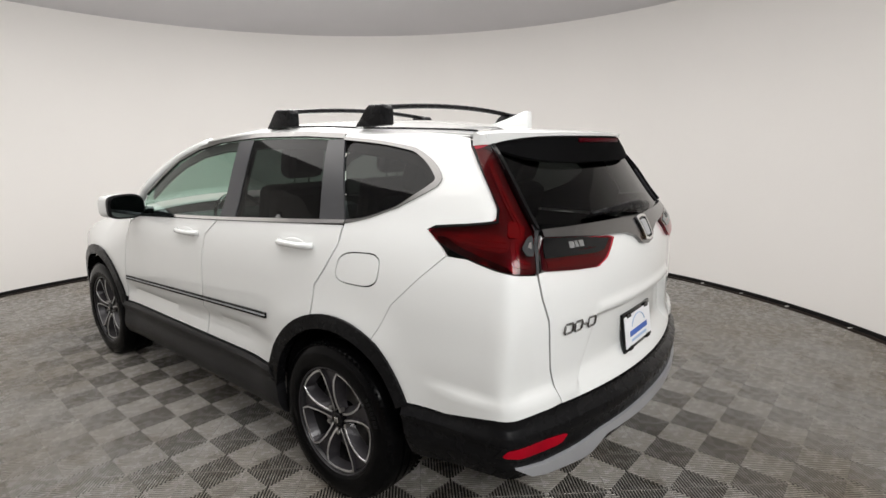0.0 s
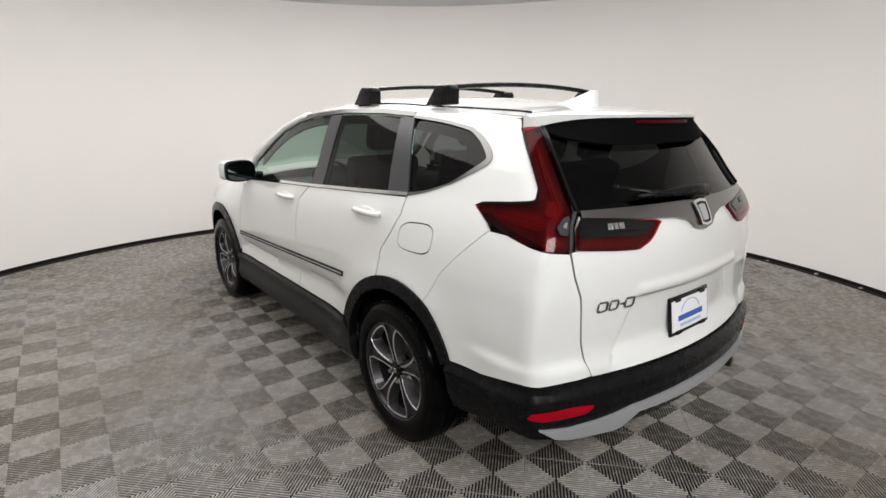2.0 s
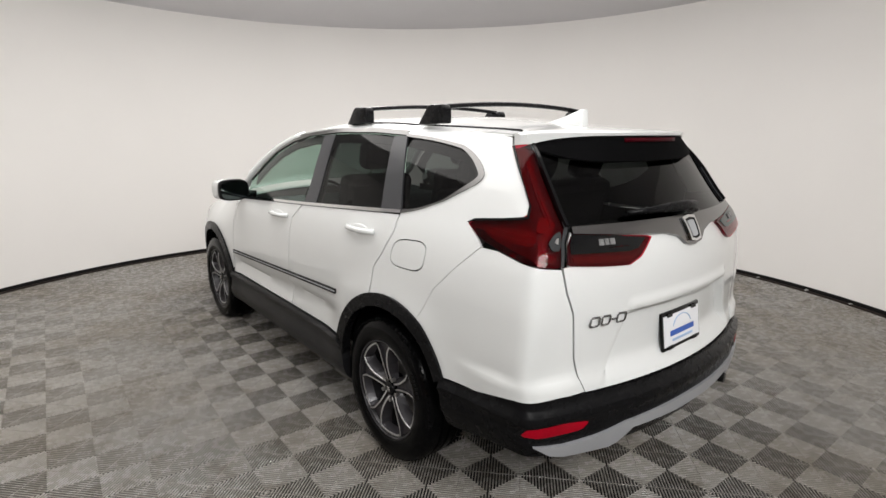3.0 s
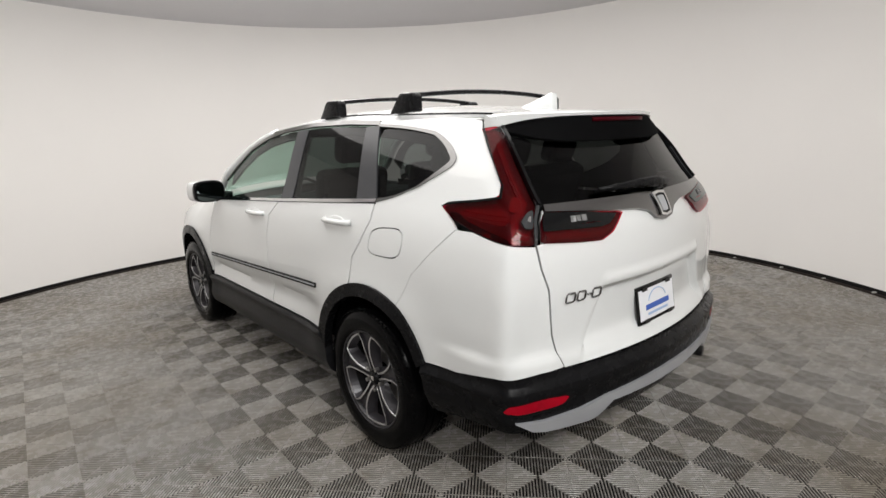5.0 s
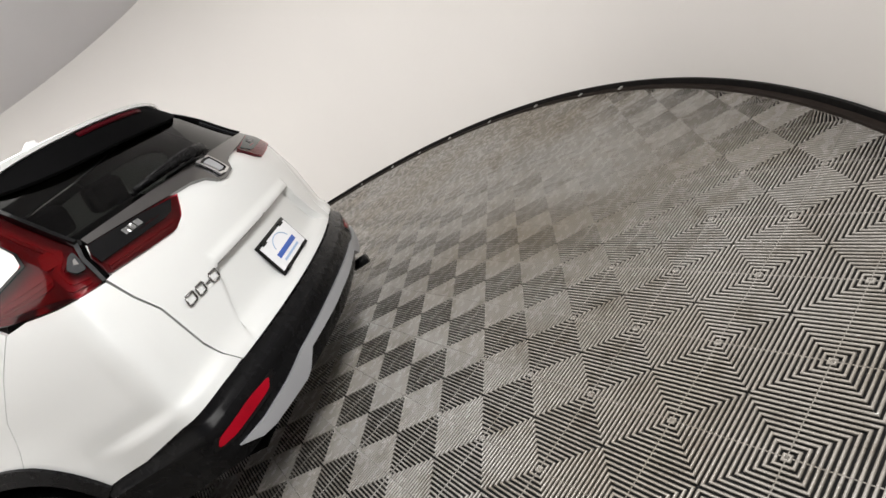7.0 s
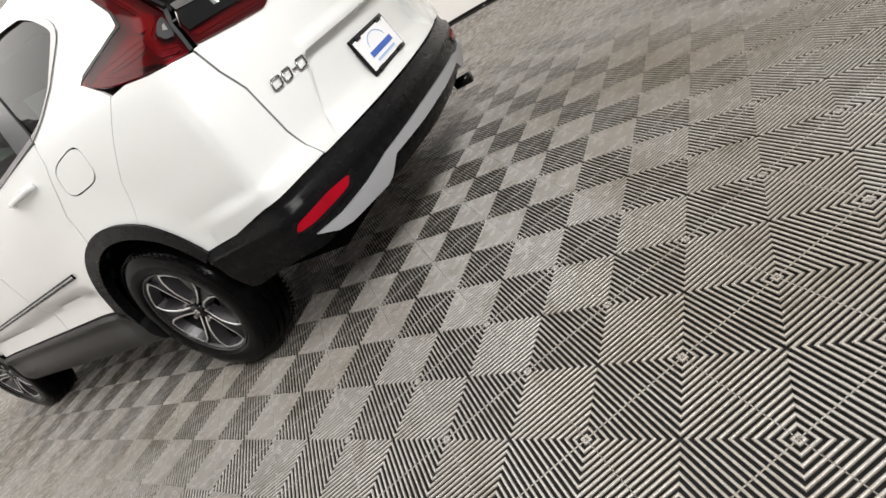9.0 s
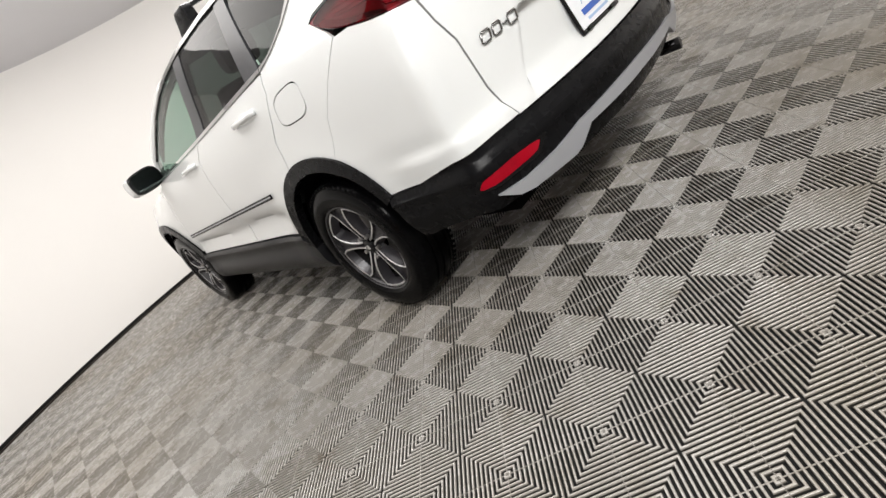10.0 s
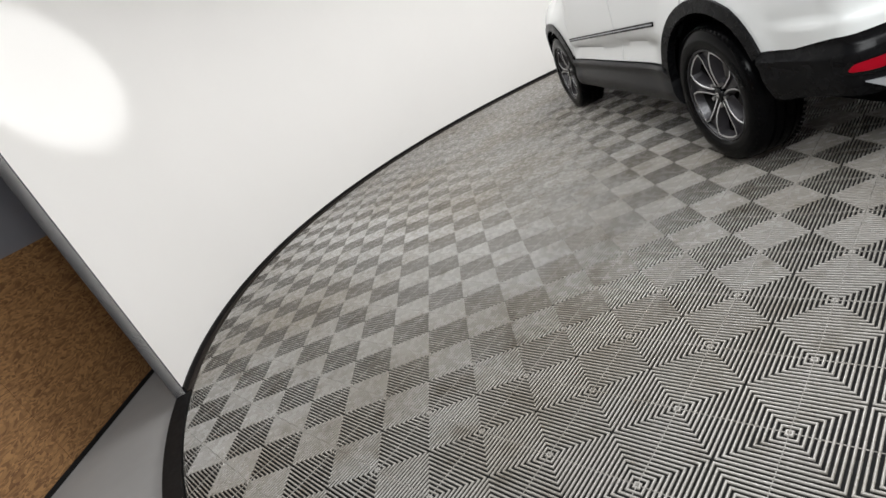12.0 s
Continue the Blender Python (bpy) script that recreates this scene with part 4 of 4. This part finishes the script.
for x in (-0.11, -0.095, 0.095, 0.11):
    for z in (-0.072, 0.068):
        prism("plate_clip", [(-0.019, z - 0.008), (-0.012, z - 0.008), (-0.012, z + 0.008), (-0.019, z + 0.008)], x - 0.012, x + 0.012, GLOSS_BLACK, plate, plate_m)

# plain chrome shapes in place of the model script
SCRIPT = [[(0.08, 0.0), (0.0, 0.15), (0.0, 0.85), (0.08, 1.0), (0.72, 1.0), (0.8, 0.85), (0.8, 0.15), (0.72, 0.0), (0.08, 0.0)], [(1.13, 0.0), (1.05, 0.15), (1.05, 0.85), (1.13, 1.0), (1.72, 1.0), (1.8, 0.85), (1.8, 0.15), (1.72, 0.0), (1.13, 0.0)], [(2.02, 0.48), (2.36, 0.48)], [(2.62, 0.0), (2.55, 0.15), (2.55, 0.85), (2.62, 1.0), (3.30, 1.0), (3.38, 0.85), (3.38, 0.15), (3.30, 0.0), (2.62, 0.0)]]
script = new("model_script")
script.parent = car
for stroke in SCRIPT:
    pts = []
    for a, b in stroke:
        x, z = -0.600 + 0.050 * a + 0.008 * b, 0.886 + 0.033 * b
        u = U_REAR + PIVOT_X - x if x > PIVOT_X else None
        if u is None:
            us = np.linspace(PIVOT_Y, U_REAR, 400)
            u = us[np.argmin(np.abs(surface(us, np.full(400, z))[:, 0] - x))]
        n = skin_normal(np.array([u]), np.array([z]))[0]
        pts.append(tuple(surface(np.array([u]), np.array([z]))[0] + n * 0.006))
    tube("script_stroke", pts, 0.0038, CHROME, script, sides=6)

# inner shells: dark body core, wheel wells, cabin
core_u = np.concatenate([np.linspace(3.2, PIVOT_Y, 40), np.linspace(PIVOT_Y - 0.03, MID, 40)])
core_z = np.linspace(0.27, 1.14, 20)
gu, gz = np.meshgrid(core_u, core_z)
cp = surface(gu, gz) - skin_normal(gu, gz) * 0.045
well = lambda p: min(math.hypot(p[1] - AY, p[2] - AZ), math.hypot(p[1] - FY, p[2] - AZ)) < R_IN + 0.01 and abs(p[0]) > 0.5
verts, faces, n = [], [], len(core_u)
for s in (1, -1):
    base = len(verts)
    verts += [(s * p[0], p[1], p[2]) for row in cp for p in row]
    for i in range(len(core_z) - 1):
        for j in range(n - 1):
            q = (i * n + j, i * n + j + 1, (i + 1) * n + j + 1, (i + 1) * n + j)
            if not any(well(cp.reshape(-1, 3)[v]) for v in q) and not (core_u[j] > 2.1 and core_z[i] > 0.72) and not (core_u[j] < -0.42 and core_z[i] < 0.44):
                faces.append(tuple(base + v for v in (q if s > 0 else q[::-1])))
from_lists("body_core", verts, faces, DARK, car, "dark inner body shell")
boxed("underbody", (-0.60, 0.60, -0.70, 3.2, 0.26, 0.32), DARK, car)
for c in (AY + 0.02, FY + 0.02):
    for s in (-1, 1):
        verts, faces = [], []
        for k in range(25):
            a = radians(-4 + 186 * k / 24)
            for x in (0.55, 0.86):
                verts.append((s * x, c + (R_IN + 0.005) * math.cos(a), AZ + (R_IN + 0.005) * math.sin(a)))
        faces = [(2 * k, 2 * k + 1, 2 * k + 3, 2 * k + 2) for k in range(24)] + [tuple(range(0, 50, 2))]
        from_lists("wheel_well", verts, faces, DARK, car)

# wheels
def wheel(x, y, s):
    """s: -1 on the left."""
    tyre_profile = [(-0.10, 0.240), (-0.116, 0.256), (-0.119, 0.268), (-0.121, 0.300), (-0.112, 0.336), (-0.095, 0.354), (-0.07, 0.360), (-0.045, 0.362), (-0.042, 0.354), (-0.034, 0.354), (-0.031, 0.362), (0.0, 0.363), (0.003, 0.355), (0.011, 0.355), (0.014, 0.363), (0.05, 0.362), (0.053, 0.354), (0.061, 0.354), (0.064, 0.361), (0.095, 0.354), (0.112, 0.336), (0.121, 0.300), (0.118, 0.262), (0.10, 0.240)]
    hub = new("wheel")
    hub.parent = car
    hub.location = (x, y, 0.362)
    m = pose(0, 0, 0) @ Matrix.Diagonal((-s, 1, 1, 1)) @ pose(0, 0, 0, -7)
    tyre = lathe("tyre", tyre_profile, RUBBER, hub, m, 72, "black road tyre")
    verts, faces = [], []
    for k in range(72):
        a = 2 * math.pi * k / 72
        for x0, x1, shift in ((-0.106, -0.072, 0.0), (0.072, 0.106, 0.04)):
            i = len(verts)
            for xx, da, r in ((x0, -0.018, 0.349), (x1, -0.018, 0.3615), (x1, 0.018, 0.3615), (x0, 0.018, 0.349)):
                for rr in (r - 0.0006, r - 0.007):
                    verts.append(m @ Vector((xx, rr * math.cos(a + da + shift), rr * math.sin(a + da + shift))))
            faces += [(i, i + 2, i + 4, i + 6), (i, i + 1, i + 3, i + 2), (i + 2, i + 3, i + 5, i + 4), (i + 4, i + 5, i + 7, i + 6), (i + 6, i + 7, i + 1, i)]
    blocks = from_lists("tread", verts, faces, RUBBER, tyre, smooth=False)
    blocks["kind"] = "stuff"
    for start, count in ((1.05, 7), (4.2, 8)):
        for k in range(count):
            a = start + 0.062 * k
            bm = bmesh.new()
            box(bm, -0.1235, -0.119, -0.006, 0.006, 0.288, 0.306, 0, m @ Matrix.Rotation(a, 4, "X"))
            part("lettering_bar", bm, TYRE_PRINT, tyre, smooth=False)
    tyre_m, m = m, m @ Matrix.Diagonal((1, 1.045, 1.045, 1))
    rim = lathe("rim", [(-0.098, 0.234), (-0.104, 0.240), (-0.108, 0.236), (-0.104, 0.224), (-0.085, 0.216), (-0.03, 0.205), (0.05, 0.205), (0.10, 0.228), (0.10, 0.234), (0.05, 0.212), (-0.05, 0.214)], BARREL, hub, m, 64, "dark grey and machined alloy rim")
    lathe("rim_lip", [(-0.1085, 0.236), (-0.111, 0.2345), (-0.111, 0.2310), (-0.107, 0.2285)], ALLOY, rim, m, 64)
    lathe("brake_disc", [(-0.02, 0.06), (-0.02, 0.165), (0.0, 0.165), (0.0, 0.06)], STEEL, hub, m, 40)
    lathe("wheel_back", [(0.02, 0.0005), (0.02, 0.204), (0.03, 0.204), (0.03, 0.0005)], DARK, hub, m, 32)
    boxed("brake_caliper", (-0.03, 0.02, -0.17, -0.10, -0.06, 0.06), STEEL, hub, "", 0.012, m)
    for k in range(5):
        turn = m @ Matrix.Rotation(2 * math.pi * k / 5, 4, "X")
        # a hollow spoke: dark pocket between machined edges, flanks that slope down into the windows
        rows = [(0.040, 0.020), (0.075, 0.0175), (0.115, 0.0195), (0.150, 0.0265), (0.180, 0.0350), (0.200, 0.0480), (0.216, 0.0620), (0.2275, 0.0660)]
        verts, faces, inks = [], [], []
        for r, h in rows:
            d = -0.101 + 0.020 * max(0.0, 1 - (r - 0.04) / 0.12) ** 1.6
            edge = 0.0092
            for a, x in ((-h - 0.019, -0.048), (-h, d + 0.002), (-h + 0.0012, d), (-h + edge, d), (-h + edge + 0.002, d + 0.015), (h - edge - 0.002, d + 0.015), (h - edge, d), (h - 0.0012, d), (h, d + 0.002), (h + 0.019, -0.048)):
                verts.append(turn @ Vector((x, a, r - 0.0008 * (a / 0.04) ** 2)))
        for b in range(len(rows) - 1):
            for a in range(9):
                faces.append((10 * b + a, 10 * b + a + 1, 10 * b + a + 11, 10 * b + a + 10))
                inks.append(1 if a in (1, 2, 6, 7) else 0)
        faces.append(tuple(10 * (len(rows) - 1) + a for a in range(10)))
        inks.append(0)
        spoke = from_lists("spoke", verts, faces, [ALLOY, MACHINED], rim, "dark grey spoke with machined edges", smooth=False)
        spoke.data.polygons.foreach_set("material_index", inks)
        # machined bridge along the outer edge of the window beside the spoke
        beside = turn @ Matrix.Rotation(math.pi / 5, 4, "X")
        verts, faces, inks = [], [], []
        for t in np.linspace(-1, 1, 9):
            a, r = 0.074 * t, 0.2135 - 0.009 * t * t - 0.004 * t**6
            for x, d in ((-0.060, -0.014), (-0.100, 0.0), (-0.101, 0.0012), (-0.101, 0.0085), (-0.088, 0.0125)):
                verts.append(beside @ Vector((x, a * (1 + 1.5 * d), r + d)))
        for b in range(8):
            for a in range(4):
                faces.append((5 * b + a, 5 * b + a + 1, 5 * b + a + 6, 5 * b + a + 5))
                inks.append(1 if a in (1, 2) else 0)
        bridge = from_lists("rim_bridge", verts, faces, [ALLOY, MACHINED], rim, smooth=False)
        bridge.data.polygons.foreach_set("material_index", inks)
        lathe("wheel_nut", [(-0.092, 0.0005), (-0.092, 0.009), (-0.07, 0.010), (-0.07, 0.0005)], STEEL, rim, turn @ Matrix.Translation((0, 0.0, 0.0)) @ Matrix.Rotation(math.pi / 5, 4, "X") @ Matrix.Translation((0, 0, 0.057)), 10)
    lathe("hub_cap", [(-0.092, 0.0005), (-0.091, 0.022), (-0.086, 0.032), (-0.06, 0.040), (-0.06, 0.0005)], GLOSS_BLACK, rim, m, 28, "black hub cap with a plain chrome mark")
    boxed("hub_mark", (-0.0945, -0.091, -0.012, 0.012, -0.011, 0.011), BRIGHT, rim, "", 0.002, m)


for s in (-1, 1):
    for y in (0.0, 2.66):
        wheel(s * 0.795, y, s)

# cabin
cabin = new("cabin")
cabin.parent = car
boxed("cabin_floor", (-0.76, 0.76, -0.80, 2.2, 0.55, 0.62), DARK, cabin)
boxed("cargo_cover", (-0.72, 0.72, -0.74, -0.12, 1.02, 1.05), SEAT, cabin)
boxed("parcel_wall", (-0.74, 0.74, -0.80, -0.76, 0.6, 1.05), DARK, cabin)
boxed("dashboard", (-0.76, 0.76, 1.62, 2.15, 0.8, 1.09), SEAT, cabin, "", 0.06)
top_sheet("headliner", -0.55, 1.40, lambda y: ridge_z(y) - 0.03, lambda y: edge_z(y) - 0.01, LINING, 20, thick=0.006)


RAIL_LOW = [(1.90, 1.24), (1.78, 1.35), (1.64, 1.44), (1.44, 1.505), (1.20, 1.54), (0.80, 1.555), (0.42, 1.555), (0.13, 1.54)]
RAIL_TOP = [(1.95, 1.32), (1.80, 1.42), (1.64, 1.50), (1.44, 1.56), (1.20, 1.59), (0.80, 1.605), (0.42, 1.60), (0.13, 1.585)]
rails = panel("roof_rail_lining", RAIL_LOW + RAIL_TOP[::-1], LINING_DARK, car, off=-0.035, thick=0.012, step=0.05)
rails += panel("rear_pillar_lining", [(0.13, 1.54), (-0.10, 1.515), (-0.28, 1.49), (-0.40, 1.462), (-0.46, 1.43), (-0.44, 1.40), (-0.36, 1.37), (-0.22, 1.31), (-0.10, 1.27), (-0.02, 1.26), (-0.02, 1.16), (-0.62, 1.16), (-0.74, 1.30), (-0.70, 1.52), (-0.4, 1.58), (0.13, 1.585)], LINING_DARK, car, off=-0.035, thick=0.012, step=0.05)
rails += panel("door_pillar_lining", [(0.98, 1.15), (0.78, 1.15), (0.84, 1.39), (0.88, 1.57), (1.02, 1.57), (0.97, 1.36)], LINING_DARK, car, off=-0.035, thick=0.012, step=0.05)
rails += panel("door_lining", [(2.05, 0.62), (2.05, 1.09), (1.90, 1.14), (0.893, 1.190), (0.27, 1.224), (0.0, 1.234), (0.10, 0.95), (0.45, 0.62)], LINING_DARK, car, off=-0.05, thick=0.012, step=0.06)
for ob in rails:
    ob.parent = cabin


def seat(x, y, w, tilt=14):
    m = pose(x, y, 0.62)
    ob = boxed("seat_cushion", (-w, w, 0.0, 0.50, 0.10, 0.30), SEAT, cabin, "dark cloth seat", 0.06, m)
    back = m @ pose(0, 0.04, 0.24, tilt)
    boxed("seat_back", (-w, w, -0.10, 0.03, 0.0, 0.50), SEAT, ob, "", 0.05, back)
    return back, ob


for s in (-1, 1):
    back, ob = seat(s * 0.37, 0.98, 0.25)
    boxed("headrest", (-0.13, 0.13, -0.08, 0.03, 0.53, 0.72), SEAT, ob, "", 0.05, back)
    for t in (-1, 1):
        tube("headrest_post", [back @ Vector((t * 0.05, -0.03, 0.48)), back @ Vector((t * 0.05, -0.03, 0.57))], 0.006, CHROME, ob, sides=6)
back, ob = seat(0, 0.02, 0.66, 18)
for x in (-0.42, 0.0, 0.42):
    boxed("headrest", (x - 0.12, x + 0.12, -0.07, 0.03, 0.51, 0.66), SEAT, ob, "", 0.04, back)
lathe("steering_wheel", [(-0.014, 0.172), (-0.01, 0.184), (0.0, 0.188), (0.01, 0.184), (0.014, 0.172), (0.0, 0.166)], GLOSS_BLACK, cabin, pose(-0.37, 1.56, 1.08, 0, 0, 90) @ pose(0, 0, 0, 0, 25, 0), 36)
tube("exhaust_tip", [(0.66, -0.83, 0.29), (0.67, -0.93, 0.29)], 0.03, GLOSS_BLACK, car, sides=14)


# ---- litter on the floor ----
PAPER = mat("white_paper", (0.8, 0.8, 0.78), 0.8, vary=0.1, scale=90)


def paper_scrap(x, y, size, turn):
    """A torn, slightly curled flake."""
    bm = bmesh.new()
    rim = [(0.9, 0.1), (0.35, 0.55), (-0.4, 0.6), (-1.0, 0.05), (-0.5, -0.5), (0.4, -0.45)]
    top = [bm.verts.new((a * size, b * size * 0.7, 0.0012 + 0.25 * size * a * a)) for a, b in rim]
    bm.faces.new(top)
    bmesh.ops.solidify(bm, geom=list(bm.faces), thickness=0.0004)
    bmesh.ops.transform(bm, matrix=pose(x, y, 0.0, 0, 0, turn), verts=bm.verts)
    tagged(part("paper_scrap", bm, PAPER, smooth=False), "tiny white torn paper scrap on the grey tiles", "litter", "scraps on the floor")


for k, (x, y) in enumerate(((-0.67, 3.34), (-0.31, 1.81), (3.07, 0.75), (-0.78, 1.20), (-0.82, 3.38), (-0.46, 2.45), (3.59, -0.62), (0.74, -1.07), (0.03, -1.0))):
    paper_scrap(x, y, 0.006 + 0.003 * math.sin(2.3 * k), 77 * k)
# ---- the tiled floor (last: many pieces) ----
H = 0.2
EDGE = H * math.sqrt(2)


def tile_lists():
    """Ribs of one square tile, split by its diagonals: a grey round bead on a thinner web, whose dark colour stands for
    the shade in the grooves. In each quarter they run at right angles to the edge, with a thin bar along it.
    """
    n, verts, faces, inks = 20, [], [], []
    pitch = EDGE / n
    half = EDGE / 2 - 0.0005
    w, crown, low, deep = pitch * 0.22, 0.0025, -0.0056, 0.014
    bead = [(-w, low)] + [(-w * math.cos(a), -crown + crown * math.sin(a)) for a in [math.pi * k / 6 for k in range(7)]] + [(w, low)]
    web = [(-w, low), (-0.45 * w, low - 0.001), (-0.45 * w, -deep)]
    for q in range(4):
        c, s = math.cos(q * math.pi / 2), math.sin(q * math.pi / 2)
        put = lambda x, y, z: verts.append((x * c - y * s, x * s + y * c, z))
        for k in range(n):
            mid = -EDGE / 2 + (k + 0.5) * pitch
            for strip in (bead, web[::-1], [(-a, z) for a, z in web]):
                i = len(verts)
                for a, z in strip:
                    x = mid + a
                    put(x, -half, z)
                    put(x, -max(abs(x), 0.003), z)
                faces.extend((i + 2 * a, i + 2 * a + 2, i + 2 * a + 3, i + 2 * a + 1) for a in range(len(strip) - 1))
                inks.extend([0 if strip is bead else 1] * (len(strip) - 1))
        i = len(verts)
        for y, z in ((-half, -0.0032), (-half, -0.0014), (-half + 0.0006, -0.0014), (-half + 0.0006, -0.0032)):
            for turn_x in (-half, half):
                put(turn_x, y, z)
        faces.extend((i + 2 * a, i + 2 * a + 2, i + 2 * a + 3, i + 2 * a + 1) for a in range(3))
        inks.extend([0] * 3)
    return verts, [f[::-1] for f in faces], inks


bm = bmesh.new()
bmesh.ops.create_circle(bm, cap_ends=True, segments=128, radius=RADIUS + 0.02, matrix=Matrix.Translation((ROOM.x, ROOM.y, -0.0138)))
floor = tagged(part("floor", bm, PIT, smooth=False), "grey ribbed interlocking plastic garage tiles over a base blackened as shade", kind="structure")
tv, tf, ti = tile_lists()
tile_mesh = bpy.data.meshes.new("tile")
tile_mesh.from_pydata(tv, [], tf)
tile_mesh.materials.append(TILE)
tile_mesh.materials.append(GROOVE_SHADE)
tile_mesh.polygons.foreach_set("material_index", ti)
tile_mesh.polygons.foreach_set("use_smooth", [True] * len(tf))
spots, reach = [], RADIUS - 0.041
for i in range(-40, 41):
    for j in range(-40, 41):
        if (i + j) % 2:
            x, y = i * H, j * H
            if math.hypot(x - ROOM.x, y - ROOM.y) < reach + 0.2:
                spots.append((math.hypot(x + 0.9, y + 0.6), x, y))
spots.sort()
rest_v, rest_f, rest_i = [], [], []
turn = Matrix.Rotation(radians(45), 4, "Z")
for d, x, y in spots:
    whole = math.hypot(x - ROOM.x, y - ROOM.y) < reach - H
    if whole and len(floor.children) < 300:
        ob = new("tile", tile_mesh)
        ob.matrix_basis = Matrix.Translation((x, y, 0)) @ turn
        ob.parent = floor
    else:
        i = len(rest_v)
        moved = [Matrix.Translation((x, y, 0)) @ turn @ Vector(v) for v in tv]
        if not whole:
            for v in moved:
                d = math.hypot(v.x - ROOM.x, v.y - ROOM.y)
                if d > reach:
                    v.x, v.y = ROOM.x + (v.x - ROOM.x) * reach / d, ROOM.y + (v.y - ROOM.y) * reach / d
        rest_v += moved
        rest_f += [tuple(k + i for k in f) for f in tf]
        rest_i += ti
more = from_lists("floor_tiles", rest_v, rest_f, [TILE, GROOVE_SHADE], floor, "grey ribbed plastic tiles")
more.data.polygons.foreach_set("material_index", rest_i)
more["kind"] = "stuff"
